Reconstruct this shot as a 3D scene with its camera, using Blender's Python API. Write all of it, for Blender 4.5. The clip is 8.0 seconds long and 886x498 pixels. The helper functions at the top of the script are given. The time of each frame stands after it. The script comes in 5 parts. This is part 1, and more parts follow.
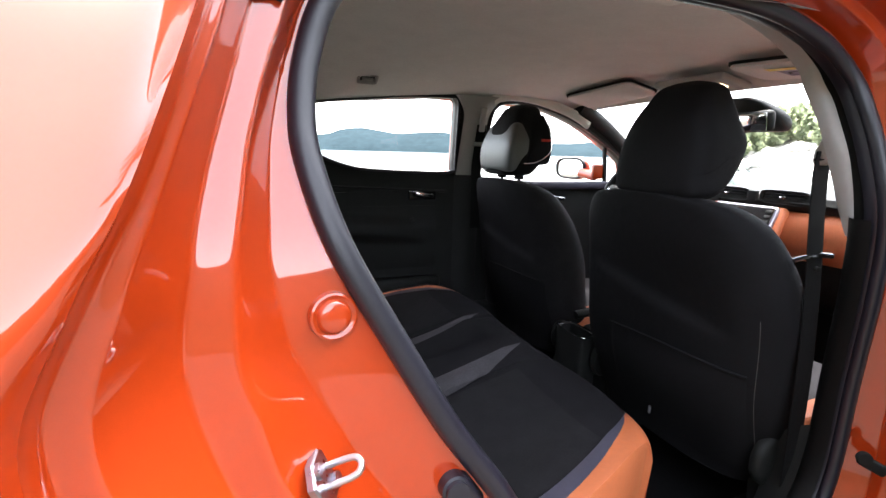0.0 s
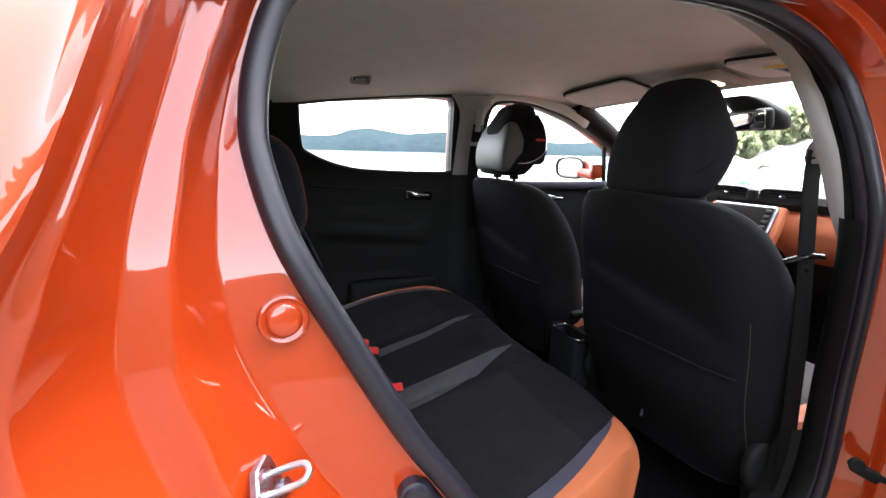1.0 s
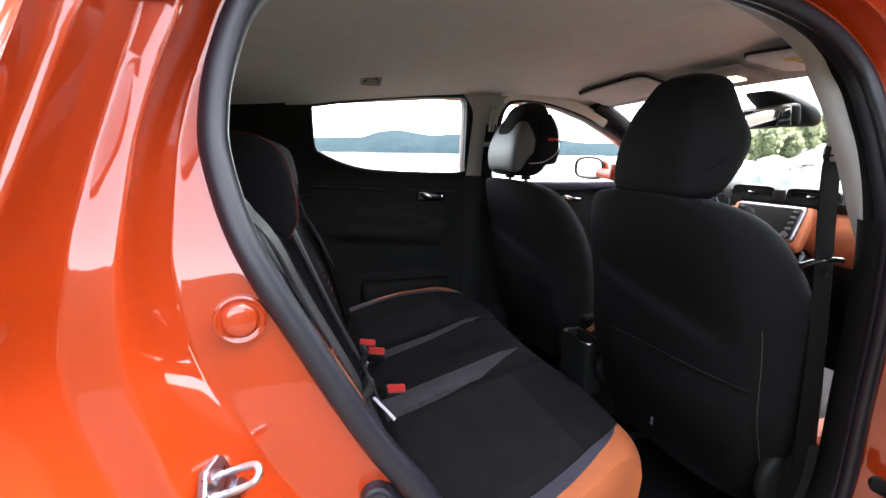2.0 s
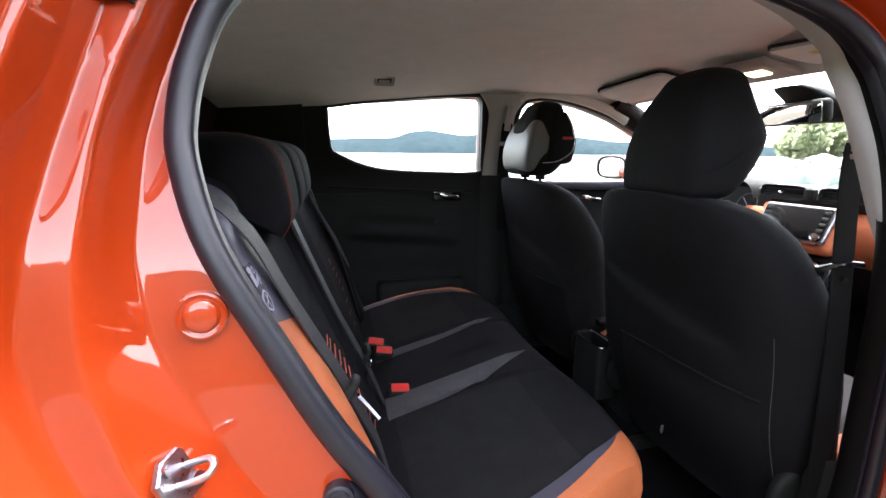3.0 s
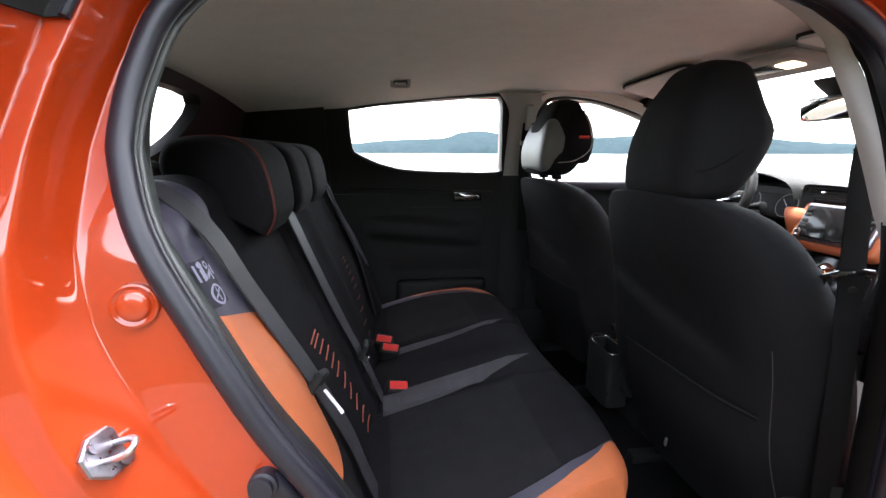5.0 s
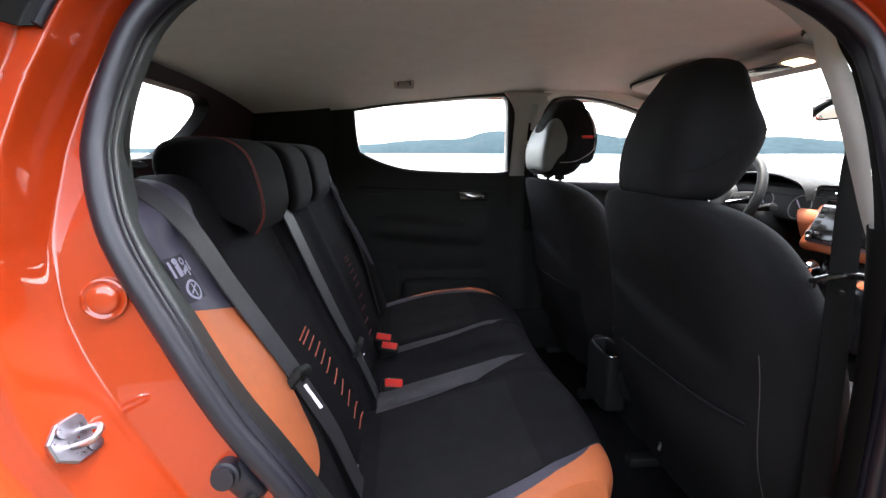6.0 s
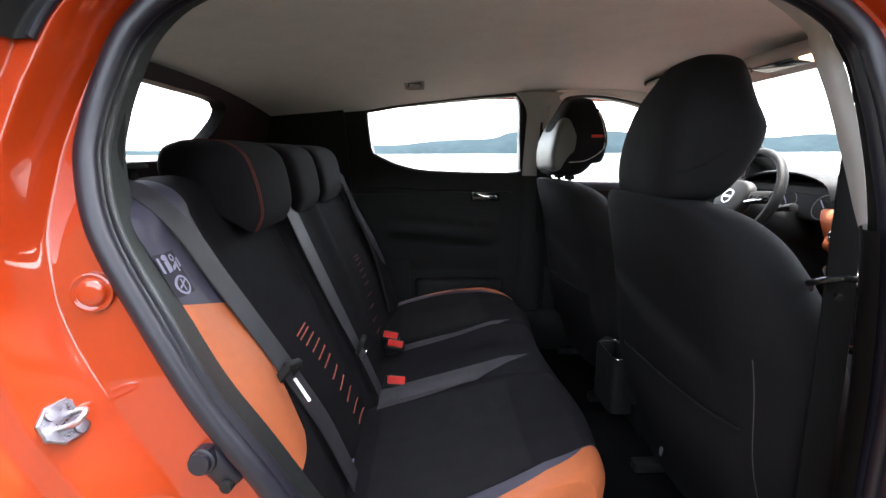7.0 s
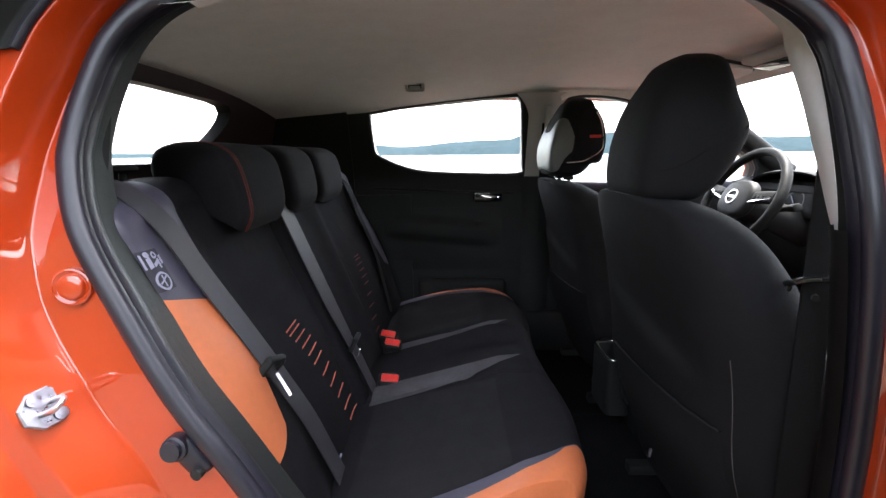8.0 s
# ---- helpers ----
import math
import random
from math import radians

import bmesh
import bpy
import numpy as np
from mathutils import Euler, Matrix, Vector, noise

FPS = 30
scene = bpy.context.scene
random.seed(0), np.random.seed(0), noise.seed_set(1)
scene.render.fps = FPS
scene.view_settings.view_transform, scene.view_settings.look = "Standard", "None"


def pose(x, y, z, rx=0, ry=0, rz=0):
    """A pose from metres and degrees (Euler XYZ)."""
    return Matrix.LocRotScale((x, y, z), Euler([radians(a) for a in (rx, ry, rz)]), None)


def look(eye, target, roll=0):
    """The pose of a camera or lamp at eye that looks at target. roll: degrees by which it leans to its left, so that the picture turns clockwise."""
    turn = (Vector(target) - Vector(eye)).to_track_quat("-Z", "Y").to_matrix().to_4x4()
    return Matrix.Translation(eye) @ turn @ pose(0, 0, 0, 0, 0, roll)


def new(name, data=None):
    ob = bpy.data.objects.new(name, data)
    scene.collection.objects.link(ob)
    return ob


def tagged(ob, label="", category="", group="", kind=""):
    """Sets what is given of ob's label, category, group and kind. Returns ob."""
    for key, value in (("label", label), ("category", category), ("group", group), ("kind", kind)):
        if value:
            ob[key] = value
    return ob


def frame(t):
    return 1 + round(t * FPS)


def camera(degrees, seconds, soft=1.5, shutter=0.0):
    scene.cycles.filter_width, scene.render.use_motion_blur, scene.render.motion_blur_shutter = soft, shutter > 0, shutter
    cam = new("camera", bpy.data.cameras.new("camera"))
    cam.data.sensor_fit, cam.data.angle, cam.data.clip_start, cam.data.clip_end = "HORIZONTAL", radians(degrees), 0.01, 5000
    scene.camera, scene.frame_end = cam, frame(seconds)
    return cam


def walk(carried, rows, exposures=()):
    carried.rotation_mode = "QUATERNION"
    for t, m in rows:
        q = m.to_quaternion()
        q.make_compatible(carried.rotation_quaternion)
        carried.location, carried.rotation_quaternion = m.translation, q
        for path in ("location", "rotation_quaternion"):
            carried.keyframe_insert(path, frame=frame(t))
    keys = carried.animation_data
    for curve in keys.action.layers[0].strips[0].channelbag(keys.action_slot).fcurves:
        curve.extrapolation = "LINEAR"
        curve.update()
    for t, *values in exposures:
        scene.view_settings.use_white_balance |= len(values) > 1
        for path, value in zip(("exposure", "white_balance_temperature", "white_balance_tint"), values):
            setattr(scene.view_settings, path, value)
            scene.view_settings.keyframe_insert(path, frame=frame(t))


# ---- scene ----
cam = camera(89.7, 8.0)
METRES, EYE, TILT, LEAN, TURN = 0.50, 1.13, -12.2, -1.5, -22.0
ROWS = [
    (0.0, 0.0, 0.0, 0.0, 0.0, 0.0, 0.0),
    (0.5, 0.0306, 0.0106, -0.0021, 0.06, 0.06, 0.05),
    (1.0, 0.0971, 0.0187, 0.0032, 0.95, 0.02, 0.04),
    (1.5, 0.1581, 0.0311, 0.0035, 2.61, 0.08, -0.07),
    (3.0, 0.3451, 0.0693, 0.0031, 8.23, 0.14, -0.82),
    (3.5, 0.4067, 0.0793, 0.0049, 10.14, 0.07, -1.07),
    (4.0, 0.4693, 0.093, 0.0044, 11.5, 0.09, -1.34),
    (4.5, 0.5299, 0.1024, 0.0053, 13.12, 0.07, -1.51),
    (6.0, 0.7224, 0.1331, 0.0086, 17.05, -0.03, -2.23),
    (6.5, 0.7828, 0.1438, 0.0094, 18.87, -0.11, -2.41),
    (7.0, 0.8527, 0.1558, 0.0104, 20.51, -0.14, -2.6),
    (7.5, 0.9152, 0.1666, 0.0102, 21.73, -0.14, -2.71),
    (8.0, 0.9827, 0.1792, 0.01, 22.73, -0.11, -2.78),
]
walk(cam, [(t, pose(0, 0, EYE, TILT, LEAN, TURN) @ pose(METRES * x, METRES * y, METRES * z, 90 + pitch, roll, yaw)) for t, x, y, z, yaw, pitch, roll in ROWS])

YC = 1.12  # the car's middle plane; x runs to the car's nose, y to its left side, z up

# ---------------------------------------------------------------- light
world = bpy.data.worlds.new("world")
scene.world = world
world.use_nodes = True
wn, wl = world.node_tree.nodes, world.node_tree.links
sky = wn.new("ShaderNodeTexSky")
sky.sky_type, sky.sun_disc = "NISHITA", False
sky.sun_elevation, sky.sun_rotation = radians(71.7), radians(58.5)
sky.air_density, sky.dust_density, sky.ozone_density = 1.0, 2.0, 1.0
soften = wn.new("ShaderNodeHueSaturation")
soften.inputs["Saturation"].default_value = 0.35
wl.new(sky.outputs[0], soften.inputs["Color"])
wl.new(soften.outputs[0], wn["Background"].inputs["Color"])
wn["Background"].inputs["Strength"].default_value = 0.15
sun = new("sun", bpy.data.lights.new("sun", "SUN"))
sun.data.energy, sun.data.angle, sun.data.color = 2.2, radians(9), (1.0, 0.97, 0.93)
sun.matrix_world = look((18, 11, 64), (0, 0, 0))
scene.view_settings.exposure = 3.65


# ---------------------------------------------------------------- materials
def mat(name, base, rough=0.6, metal=0.0, scale=40.0, vary=0.15, bump=0.1, coat=0.0, sheen=0.0, fine=600.0, fine_bump=0.0, spec=0.5):
    """A surface with slow and fine variation of tone, gloss and relief."""
    m = bpy.data.materials.new(name)
    m.use_nodes = True
    n, l = m.node_tree.nodes, m.node_tree.links
    b = n["Principled BSDF"]
    co = n.new("ShaderNodeTexCoord")
    big, small = n.new("ShaderNodeTexNoise"), n.new("ShaderNodeTexNoise")
    big.inputs["Scale"].default_value, big.inputs["Detail"].default_value = scale * 0.12, 5
    small.inputs["Scale"].default_value, small.inputs["Detail"].default_value = scale, 3
    for t in (big, small):
        l.new(co.outputs["Object"], t.inputs["Vector"])
    add = n.new("ShaderNodeMath")
    add.operation = "ADD"
    l.new(big.outputs["Fac"], add.inputs[0])
    l.new(small.outputs["Fac"], add.inputs[1])
    ramp = n.new("ShaderNodeMapRange")
    ramp.inputs["From Min"].default_value, ramp.inputs["From Max"].default_value = 0.6, 1.4
    ramp.inputs["To Min"].default_value, ramp.inputs["To Max"].default_value = 1 - vary, 1 + vary
    l.new(add.outputs[0], ramp.inputs["Value"])
    mul = n.new("ShaderNodeVectorMath")
    mul.operation = "SCALE"
    mul.inputs[0].default_value = base
    l.new(ramp.outputs[0], mul.inputs["Scale"])
    l.new(mul.outputs[0], b.inputs["Base Color"])
    rr = n.new("ShaderNodeMapRange")
    rr.inputs["To Min"].default_value, rr.inputs["To Max"].default_value = max(0.0, rough - 0.08), min(1.0, rough + 0.08)
    if rough > 0.12:
        l.new(small.outputs["Fac"], rr.inputs["Value"])
        l.new(rr.outputs[0], b.inputs["Roughness"])
    else:
        b.inputs["Roughness"].default_value = rough
    b.inputs["Metallic"].default_value = metal
    b.inputs["Coat Weight"].default_value = coat
    b.inputs["Coat Roughness"].default_value = 0.03
    b.inputs["Coat IOR"].default_value = 1.6
    b.inputs["Sheen Weight"].default_value = sheen
    b.inputs["Sheen Roughness"].default_value = 0.5
    b.inputs["Specular IOR Level"].default_value = spec
    last = None
    for strength, source_scale in ((bump, None), (fine_bump, fine)):
        if strength <= 0:
            continue
        bp = n.new("ShaderNodeBump")
        bp.inputs["Strength"].default_value, bp.inputs["Distance"].default_value = strength, 0.004 if source_scale is None else 0.001
        if source_scale is None:
            l.new(small.outputs["Fac"], bp.inputs["Height"])
        else:
            w = n.new("ShaderNodeTexVoronoi")
            w.inputs["Scale"].default_value = source_scale
            l.new(co.outputs["Object"], w.inputs["Vector"])
            l.new(w.outputs["Distance"], bp.inputs["Height"])
        if last:
            l.new(last.outputs[0], bp.inputs["Normal"])
        last = bp
    if last:
        l.new(last.outputs[0], b.inputs["Normal"])
    return m


PAINT = mat("orange_paint", (0.38, 0.032, 0.0022), 0.45, 0.0, 900, 0.05, 0.0, coat=1.0, spec=0.2)
PAINT.node_tree.nodes["Principled BSDF"].inputs["Coat IOR"].default_value = 1.72
FABRIC = mat("black_fabric", (0.0111, 0.0103, 0.0122), 0.9, 0, 160, 0.25, 0.10, fine=1400, fine_bump=0.35, spec=0.12)
FABRIC2 = mat("charcoal_fabric", (0.0159, 0.0150, 0.0165), 0.9, 0, 160, 0.25, 0.10, fine=1100, fine_bump=0.4, spec=0.12)
SEATBACK = mat("black_seat_cloth", (0.0072, 0.0068, 0.0080), 0.82, 0, 60, 0.25, 0.30, fine=1500, fine_bump=0.35, spec=0.16)
TAGCLOTH = mat("tag_cloth", (0.022, 0.020, 0.030), 0.7, 0, 200, 0.15, 0.05)
# Foliage kept darker than the pines so that the paint reflects dark.
BANKDARK = mat("dark_bank_green", (0.018, 0.024, 0.012), 0.9, 0, 3, 0.5, 0.4, spec=0.1)
STITCH = mat("coral_thread", (0.50, 0.11, 0.07), 0.8, 0, 300, 0.15, 0.1)
HUBGREY = mat("grey_soft_plastic", (0.016, 0.0158, 0.016), 0.55, 0, 120, 0.15, 0.03, fine=1500, fine_bump=0.2, spec=0.25)
GAUGERING = mat("satin_gauge_ring", (0.055, 0.057, 0.06), 0.4, 0, 120, 0.1, 0.02)
LEATHER = mat("black_leather", (0.004, 0.004, 0.0043), 0.55, 0, 400, 0.2, 0.08, fine=1500, fine_bump=0.3, spec=0.22)
GREYBAND = mat("grey_fabric", (0.0723, 0.0672, 0.0739), 0.9, 0, 160, 0.2, 0.08, fine=1200, fine_bump=0.3, spec=0.12)
VIOLET = mat("slate_leatherette", (0.046, 0.042, 0.064), 0.5, 0, 90, 0.15, 0.12, fine=900, fine_bump=0.2)
ORANGE = mat("orange_leatherette", (0.50, 0.138, 0.052), 0.5, 0, 90, 0.10, 0.12, fine=900, fine_bump=0.2)
RED = mat("red_plastic", (0.62, 0.03, 0.025), 0.35, 0, 60, 0.08, 0.03)
THREAD = mat("red_thread", (0.15, 0.022, 0.014), 0.8, 0, 300, 0.15, 0.1)
PALETHREAD = mat("pale_thread", (0.0700, 0.0650, 0.0600), 0.8, 0, 300, 0.15, 0.1)
LINER = mat("headliner_cloth", (0.83, 0.83, 0.81), 0.95, 0, 120, 0.06, 0.06, fine=1300, fine_bump=0.25, spec=0.2)
TRIM = mat("pale_trim_plastic", (0.42, 0.408, 0.40), 0.6, 0, 120, 0.05, 0.03, fine=1500, fine_bump=0.15)
# Darker copy of the black plastic; its colour stands in for shade on near trim.
DARKENED = mat("darkened_black_plastic", (0.0029, 0.0029, 0.0030), 0.62, 0, 120, 0.2, 0.04, fine=1500, fine_bump=0.25, spec=0.18)
PLASTIC = mat("black_plastic", (0.0136, 0.0139, 0.0136), 0.62, 0, 120, 0.2, 0.04, fine=1500, fine_bump=0.25, spec=0.22)
# Maroon colour stands in for orange body paint lying in shade.
SHADEDORANGE = mat("shaded_orange_trim", (0.030, 0.010, 0.012), 0.45, 0, 120, 0.2, 0.04)
GLOSSBLACK = mat("gloss_black", (0.012, 0.012, 0.013), 0.12, 0, 60, 0.1, 0.0)
SATIN = mat("satin_grey_shell", (0.10, 0.104, 0.102), 0.42, 0, 120, 0.1, 0.03, fine=1500, fine_bump=0.1)
DIM = mat("dark_green_plastic", (0.0085, 0.0108, 0.0102), 0.55, 0, 120, 0.15, 0.03, fine=1500, fine_bump=0.2)
RUBBER = mat("seal_rubber", (0.0125, 0.0115, 0.0180), 0.36, 0, 140, 0.2, 0.03, fine=1600, fine_bump=0.1, spec=0.5)
CARPET = mat("floor_carpet", (0.005, 0.005, 0.0055), 1.0, 0, 200, 0.35, 0.4, spec=0.1)
WEB = mat("belt_webbing", (0.005, 0.0049, 0.0054), 0.7, 0, 200, 0.2, 0.1, fine=900, fine_bump=0.4, spec=0.2)
WEBGREY = mat("grey_belt_webbing", (0.0360, 0.0338, 0.0398), 0.55, 0, 200, 0.2, 0.1, fine=900, fine_bump=0.4)
CHROME = mat("chrome", (0.80, 0.80, 0.82), 0.10, 1.0, 60, 0.04, 0.0)
ZINC = mat("zinc_plate", (0.62, 0.60, 0.63), 0.36, 1.0, 120, 0.15, 0.05)
STRIKE = mat("striker_steel", (0.34, 0.325, 0.37), 0.3, 1.0, 120, 0.2, 0.05)
MIRROR = mat("mirror_silver", (0.86, 0.88, 0.88), 0.02, 1.0, 40, 0.01, 0.0)
SCREEN = mat("dark_screen", (0.010, 0.011, 0.013), 0.14, 0, 60, 0.1, 0.0)
WHITE = mat("white_print", (0.27, 0.26, 0.34), 0.6, 0, 200, 0.08, 0.02)
YELLOW = mat("yellow_label", (0.75, 0.55, 0.06), 0.6, 0, 200, 0.05, 0.0)
GROUND = mat("pale_gravel", (0.055, 0.047, 0.037), 0.95, 0, 14, 0.3, 0.8, spec=0.2)
ROCK = mat("pale_rock", (0.50, 0.47, 0.43), 0.9, 0, 6, 0.3, 0.7, spec=0.2)
LEAF = mat("pine_leaves", (0.115, 0.14, 0.075), 0.7, 0, 8, 0.4, 0.0)
_n, _l = LEAF.node_tree.nodes, LEAF.node_tree.links
_thin, _mix = _n.new("ShaderNodeBsdfTranslucent"), _n.new("ShaderNodeMixShader")
_thin.inputs["Color"].default_value = (0.38, 0.42, 0.26, 1)
_mix.inputs[0].default_value = 0.55
_l.new(_n["Principled BSDF"].outputs[0], _mix.inputs[1])
_l.new(_thin.outputs[0], _mix.inputs[2])
_l.new(_mix.outputs[0], _n["Material Output"].inputs["Surface"])
BARK = mat("bark", (0.11, 0.08, 0.055), 0.9, 0, 20, 0.3, 0.5)
# Distance haze is put into the hills' blue-grey base colour.
HILLS = mat("hazed_hills", (0.0240, 0.0360, 0.0424), 1.0, 0, 0.02, 0.25, 0.0, spec=0.0)
SEA = mat("sea_water", (0.045, 0.085, 0.10), 0.10, 0, 0.5, 0.25, 0.35)


def glass(name, tint, gloss=1.0):
    m = bpy.data.materials.new(name)
    m.use_nodes = True
    n, l = m.node_tree.nodes, m.node_tree.links
    clear, shine, mix = n.new("ShaderNodeBsdfTransparent"), n.new("ShaderNodeBsdfGlossy"), n.new("ShaderNodeMixShader")
    clear.inputs["Color"].default_value = (*tint, 1)
    shine.inputs["Roughness"].default_value = 0.02
    mix.inputs[0].default_value = 0.04 * gloss
    l.new(clear.outputs[0], mix.inputs[1])
    l.new(shine.outputs[0], mix.inputs[2])
    l.new(mix.outputs[0], n["Material Output"].inputs["Surface"])
    return m


GLASS = glass("window_glass", (0.965, 0.98, 0.975))
LAMP = bpy.data.materials.new("lamp_glow")
LAMP.use_nodes = True
LAMP.node_tree.nodes["Principled BSDF"].inputs["Emission Color"].default_value = (1.0, 0.72, 0.42, 1)
LAMP.node_tree.nodes["Principled BSDF"].inputs["Emission Strength"].default_value = 0.7


# ---------------------------------------------------------------- geometry helpers: all give (vertices, faces)
def spline(pts, n, closed=False):
    """n points evenly along a smooth curve through pts."""
    p = np.array(pts, float)
    k = len(p)
    out = []
    spans = k if closed else k - 1
    for i in range(spans):
        a, b, c, d = (p[(i - 1) % k], p[i], p[(i + 1) % k], p[(i + 2) % k]) if closed else (p[max(i - 1, 0)], p[i], p[i + 1], p[min(i + 2, k - 1)])
        for t in np.linspace(0, 1, 24, endpoint=False):
            out.append(0.5 * (2 * b + (c - a) * t + (2 * a - 5 * b + 4 * c - d) * t * t + (3 * b - a - 3 * c + d) * t ** 3))
    out.append(p[0] if closed else p[-1])
    q = np.array(out)
    s = np.r_[0, np.cumsum(np.linalg.norm(np.diff(q, axis=0), axis=1))]
    at = np.linspace(0, s[-1], n + 1)[:-1] if closed else np.linspace(0, s[-1], n)
    return np.array([np.interp(at, s, q[:, j]) for j in range(q.shape[1])]).T


def span_spline(pts, per):
    """A closed smooth curve with equally many points in every span, so that two such curves keep step."""
    p = np.array(pts, float)
    k = len(p)
    out = []
    for i in range(k):
        a, b, c, d = p[i - 1], p[i], p[(i + 1) % k], p[(i + 2) % k]
        for t in np.linspace(0, 1, per, endpoint=False):
            out.append(0.5 * (2 * b + (c - a) * t + (2 * a - 5 * b + 4 * c - d) * t * t + (3 * b - a - 3 * c + d) * t ** 3))
    return np.array(out)


def rows_mesh(rows, around=False, ends=False):
    """Quads between rows of equally many points. around: each row closes on itself; ends: fill the first and last row."""
    rows = [np.asarray(r, float) for r in rows]
    n = len(rows[0])
    v = [tuple(p) for r in rows for p in r]
    f = []
    for i in range(len(rows) - 1):
        for j in range(n if around else n - 1):
            a, b = i * n + j, i * n + (j + 1) % n
            f.append((a, b, b + n, a + n))
    if ends:
        f.append(tuple(range(n))[::-1])
        f.append(tuple(range((len(rows) - 1) * n, len(rows) * n)))
    return v, f


def sheet(fn, us, vs):
    return rows_mesh([[fn(u, v) for v in vs] for u in us])


def slab(fn, us, vs, thick):
    """A sheet with thickness: a second sheet moved by the vector thick, and walls between them."""
    v, f = sheet(fn, us, vs)
    n, a, b = len(v), len(us), len(vs)
    v = v + [tuple(np.array(p) + thick) for p in v]
    f = f + [tuple(i + n for i in q[::-1]) for q in f]
    rim = [i * b for i in range(a)] + [(a - 1) * b + j for j in range(1, b)] + [i * b + b - 1 for i in range(a - 2, -1, -1)] + list(range(b - 2, 0, -1))
    for i, j in zip(rim, rim[1:] + rim[:1]):
        f.append((i, j, j + n, i + n))
    return v, f


def join(*pieces):
    v, f = [], []
    for pv, pf in pieces:
        f += [tuple(i + len(v) for i in q) for q in pf]
        v += list(pv)
    return v, f


def moved(piece, m):
    return [tuple(m @ Vector(p)) for p in piece[0]], piece[1]


def mirrored(piece):
    return [(x, 2 * YC - y, z) for x, y, z in piece[0]], [q[::-1] for q in piece[1]]


def oval(hx, hy, n=40, power=2.6):
    a = np.linspace(0, 2 * np.pi, n, endpoint=False)
    c, s = np.cos(a), np.sin(a)
    return np.c_[np.sign(c) * np.abs(c) ** (2 / power) * hx, np.sign(s) * np.abs(s) ** (2 / power) * hy]


def stack(levels, n=40, power=2.8):
    """A rounded body from levels (z, x middle, y middle, half x, half y), smoothed between them."""
    dense = spline(levels, len(levels) * 5)
    rows = []
    for z, xc, yc, hx, hy in dense:
        o = oval(max(hx, 0.002), max(hy, 0.002), n, power)
        rows.append(np.c_[o[:, 0] + xc, o[:, 1] + yc, np.full(n, z)])
    return rows_mesh(rows, True, True)


def box(centre, size, r=0.006, turn=(0, 0, 0), steps=2):
    bm = bmesh.new()
    bmesh.ops.create_cube(bm, size=1, matrix=Matrix.Diagonal((*size, 1)))
    if r > 0:
        bmesh.ops.bevel(bm, geom=bm.edges[:], offset=min(r, min(size) * 0.49), segments=steps, profile=0.5, affect="EDGES")
    m = pose(*centre, *turn)
    v = [tuple(m @ w.co) for w in bm.verts]
    bm.verts.index_update()
    f = [tuple(w.index for w in q.verts) for q in bm.faces]
    bm.free()
    return v, f


def rod(a, b, r, n=14, r2=None):
    a, b = Vector(a), Vector(b)
    q = (b - a).to_track_quat("Z", "Y").to_matrix()
    rows = []
    for t, rr in ((0, r * 0.85), (0.03, r), (0.97, r2 or r), (1, (r2 or r) * 0.85)):
        rows.append([tuple(a.lerp(b, t) + q @ Vector((math.cos(k * 2 * math.pi / n) * rr, math.sin(k * 2 * math.pi / n) * rr, 0))) for k in range(n)])
    return rows_mesh(rows, True, True)


def sweep(path, profile, side, closed=False):
    """profile (a, b): a along side(i), b along tangent x side; path an array of points."""
    path = np.asarray(path, float)
    rows = []
    k = len(path)
    for i in range(k):
        tan = path[(i + 1) % k] - path[i - 1] if closed else path[min(i + 1, k - 1)] - path[max(i - 1, 0)]
        tan = tan / np.linalg.norm(tan)
        s = np.asarray(side(i), float)
        s = s - tan * s.dot(tan)
        s = s / np.linalg.norm(s)
        o = np.cross(tan, s)
        rows.append([path[i] + s * a + o * b for a, b in profile])
    if closed:
        rows.append(rows[0])
    return rows_mesh(rows, True, not closed)


def ring(inner, outer, thick):
    """A frame between two loops of equally many points, with walls round its inner and outer edges."""
    inner, outer, t = np.asarray(inner, float), np.asarray(outer, float), np.asarray(thick, float)
    return rows_mesh([inner + t, inner, outer, outer + t, inner + t], True)


def part(name, piece, material, parent=None, label="", smooth=True, angle=38):
    me = bpy.data.meshes.new(name)
    me.from_pydata(piece[0], [], piece[1])
    me.validate()
    bm = bmesh.new()
    bm.from_mesh(me)
    bmesh.ops.remove_doubles(bm, verts=bm.verts[:], dist=1e-6)
    bmesh.ops.recalc_face_normals(bm, faces=bm.faces[:])
    bm.to_mesh(me)
    bm.free()
    me.materials.append(material)
    if smooth:
        me.shade_smooth()
        me.set_sharp_from_angle(angle=radians(angle))
    ob = new(name, me)
    if parent is not None:
        ob.parent = parent
        if parent.type == "EMPTY":
            ob.matrix_parent_inverse = Matrix.Translation(-Vector(parent.location))
    if label:
        ob["label"] = label
    return ob


def thing(name, base, label, category, group="", kind=""):
    e = new(name)
    e.empty_display_size = 0.1
    e.location = base
    return tagged(e, label, category, group, kind)


def seg(a, b, n):
    return np.linspace(a, b, n)


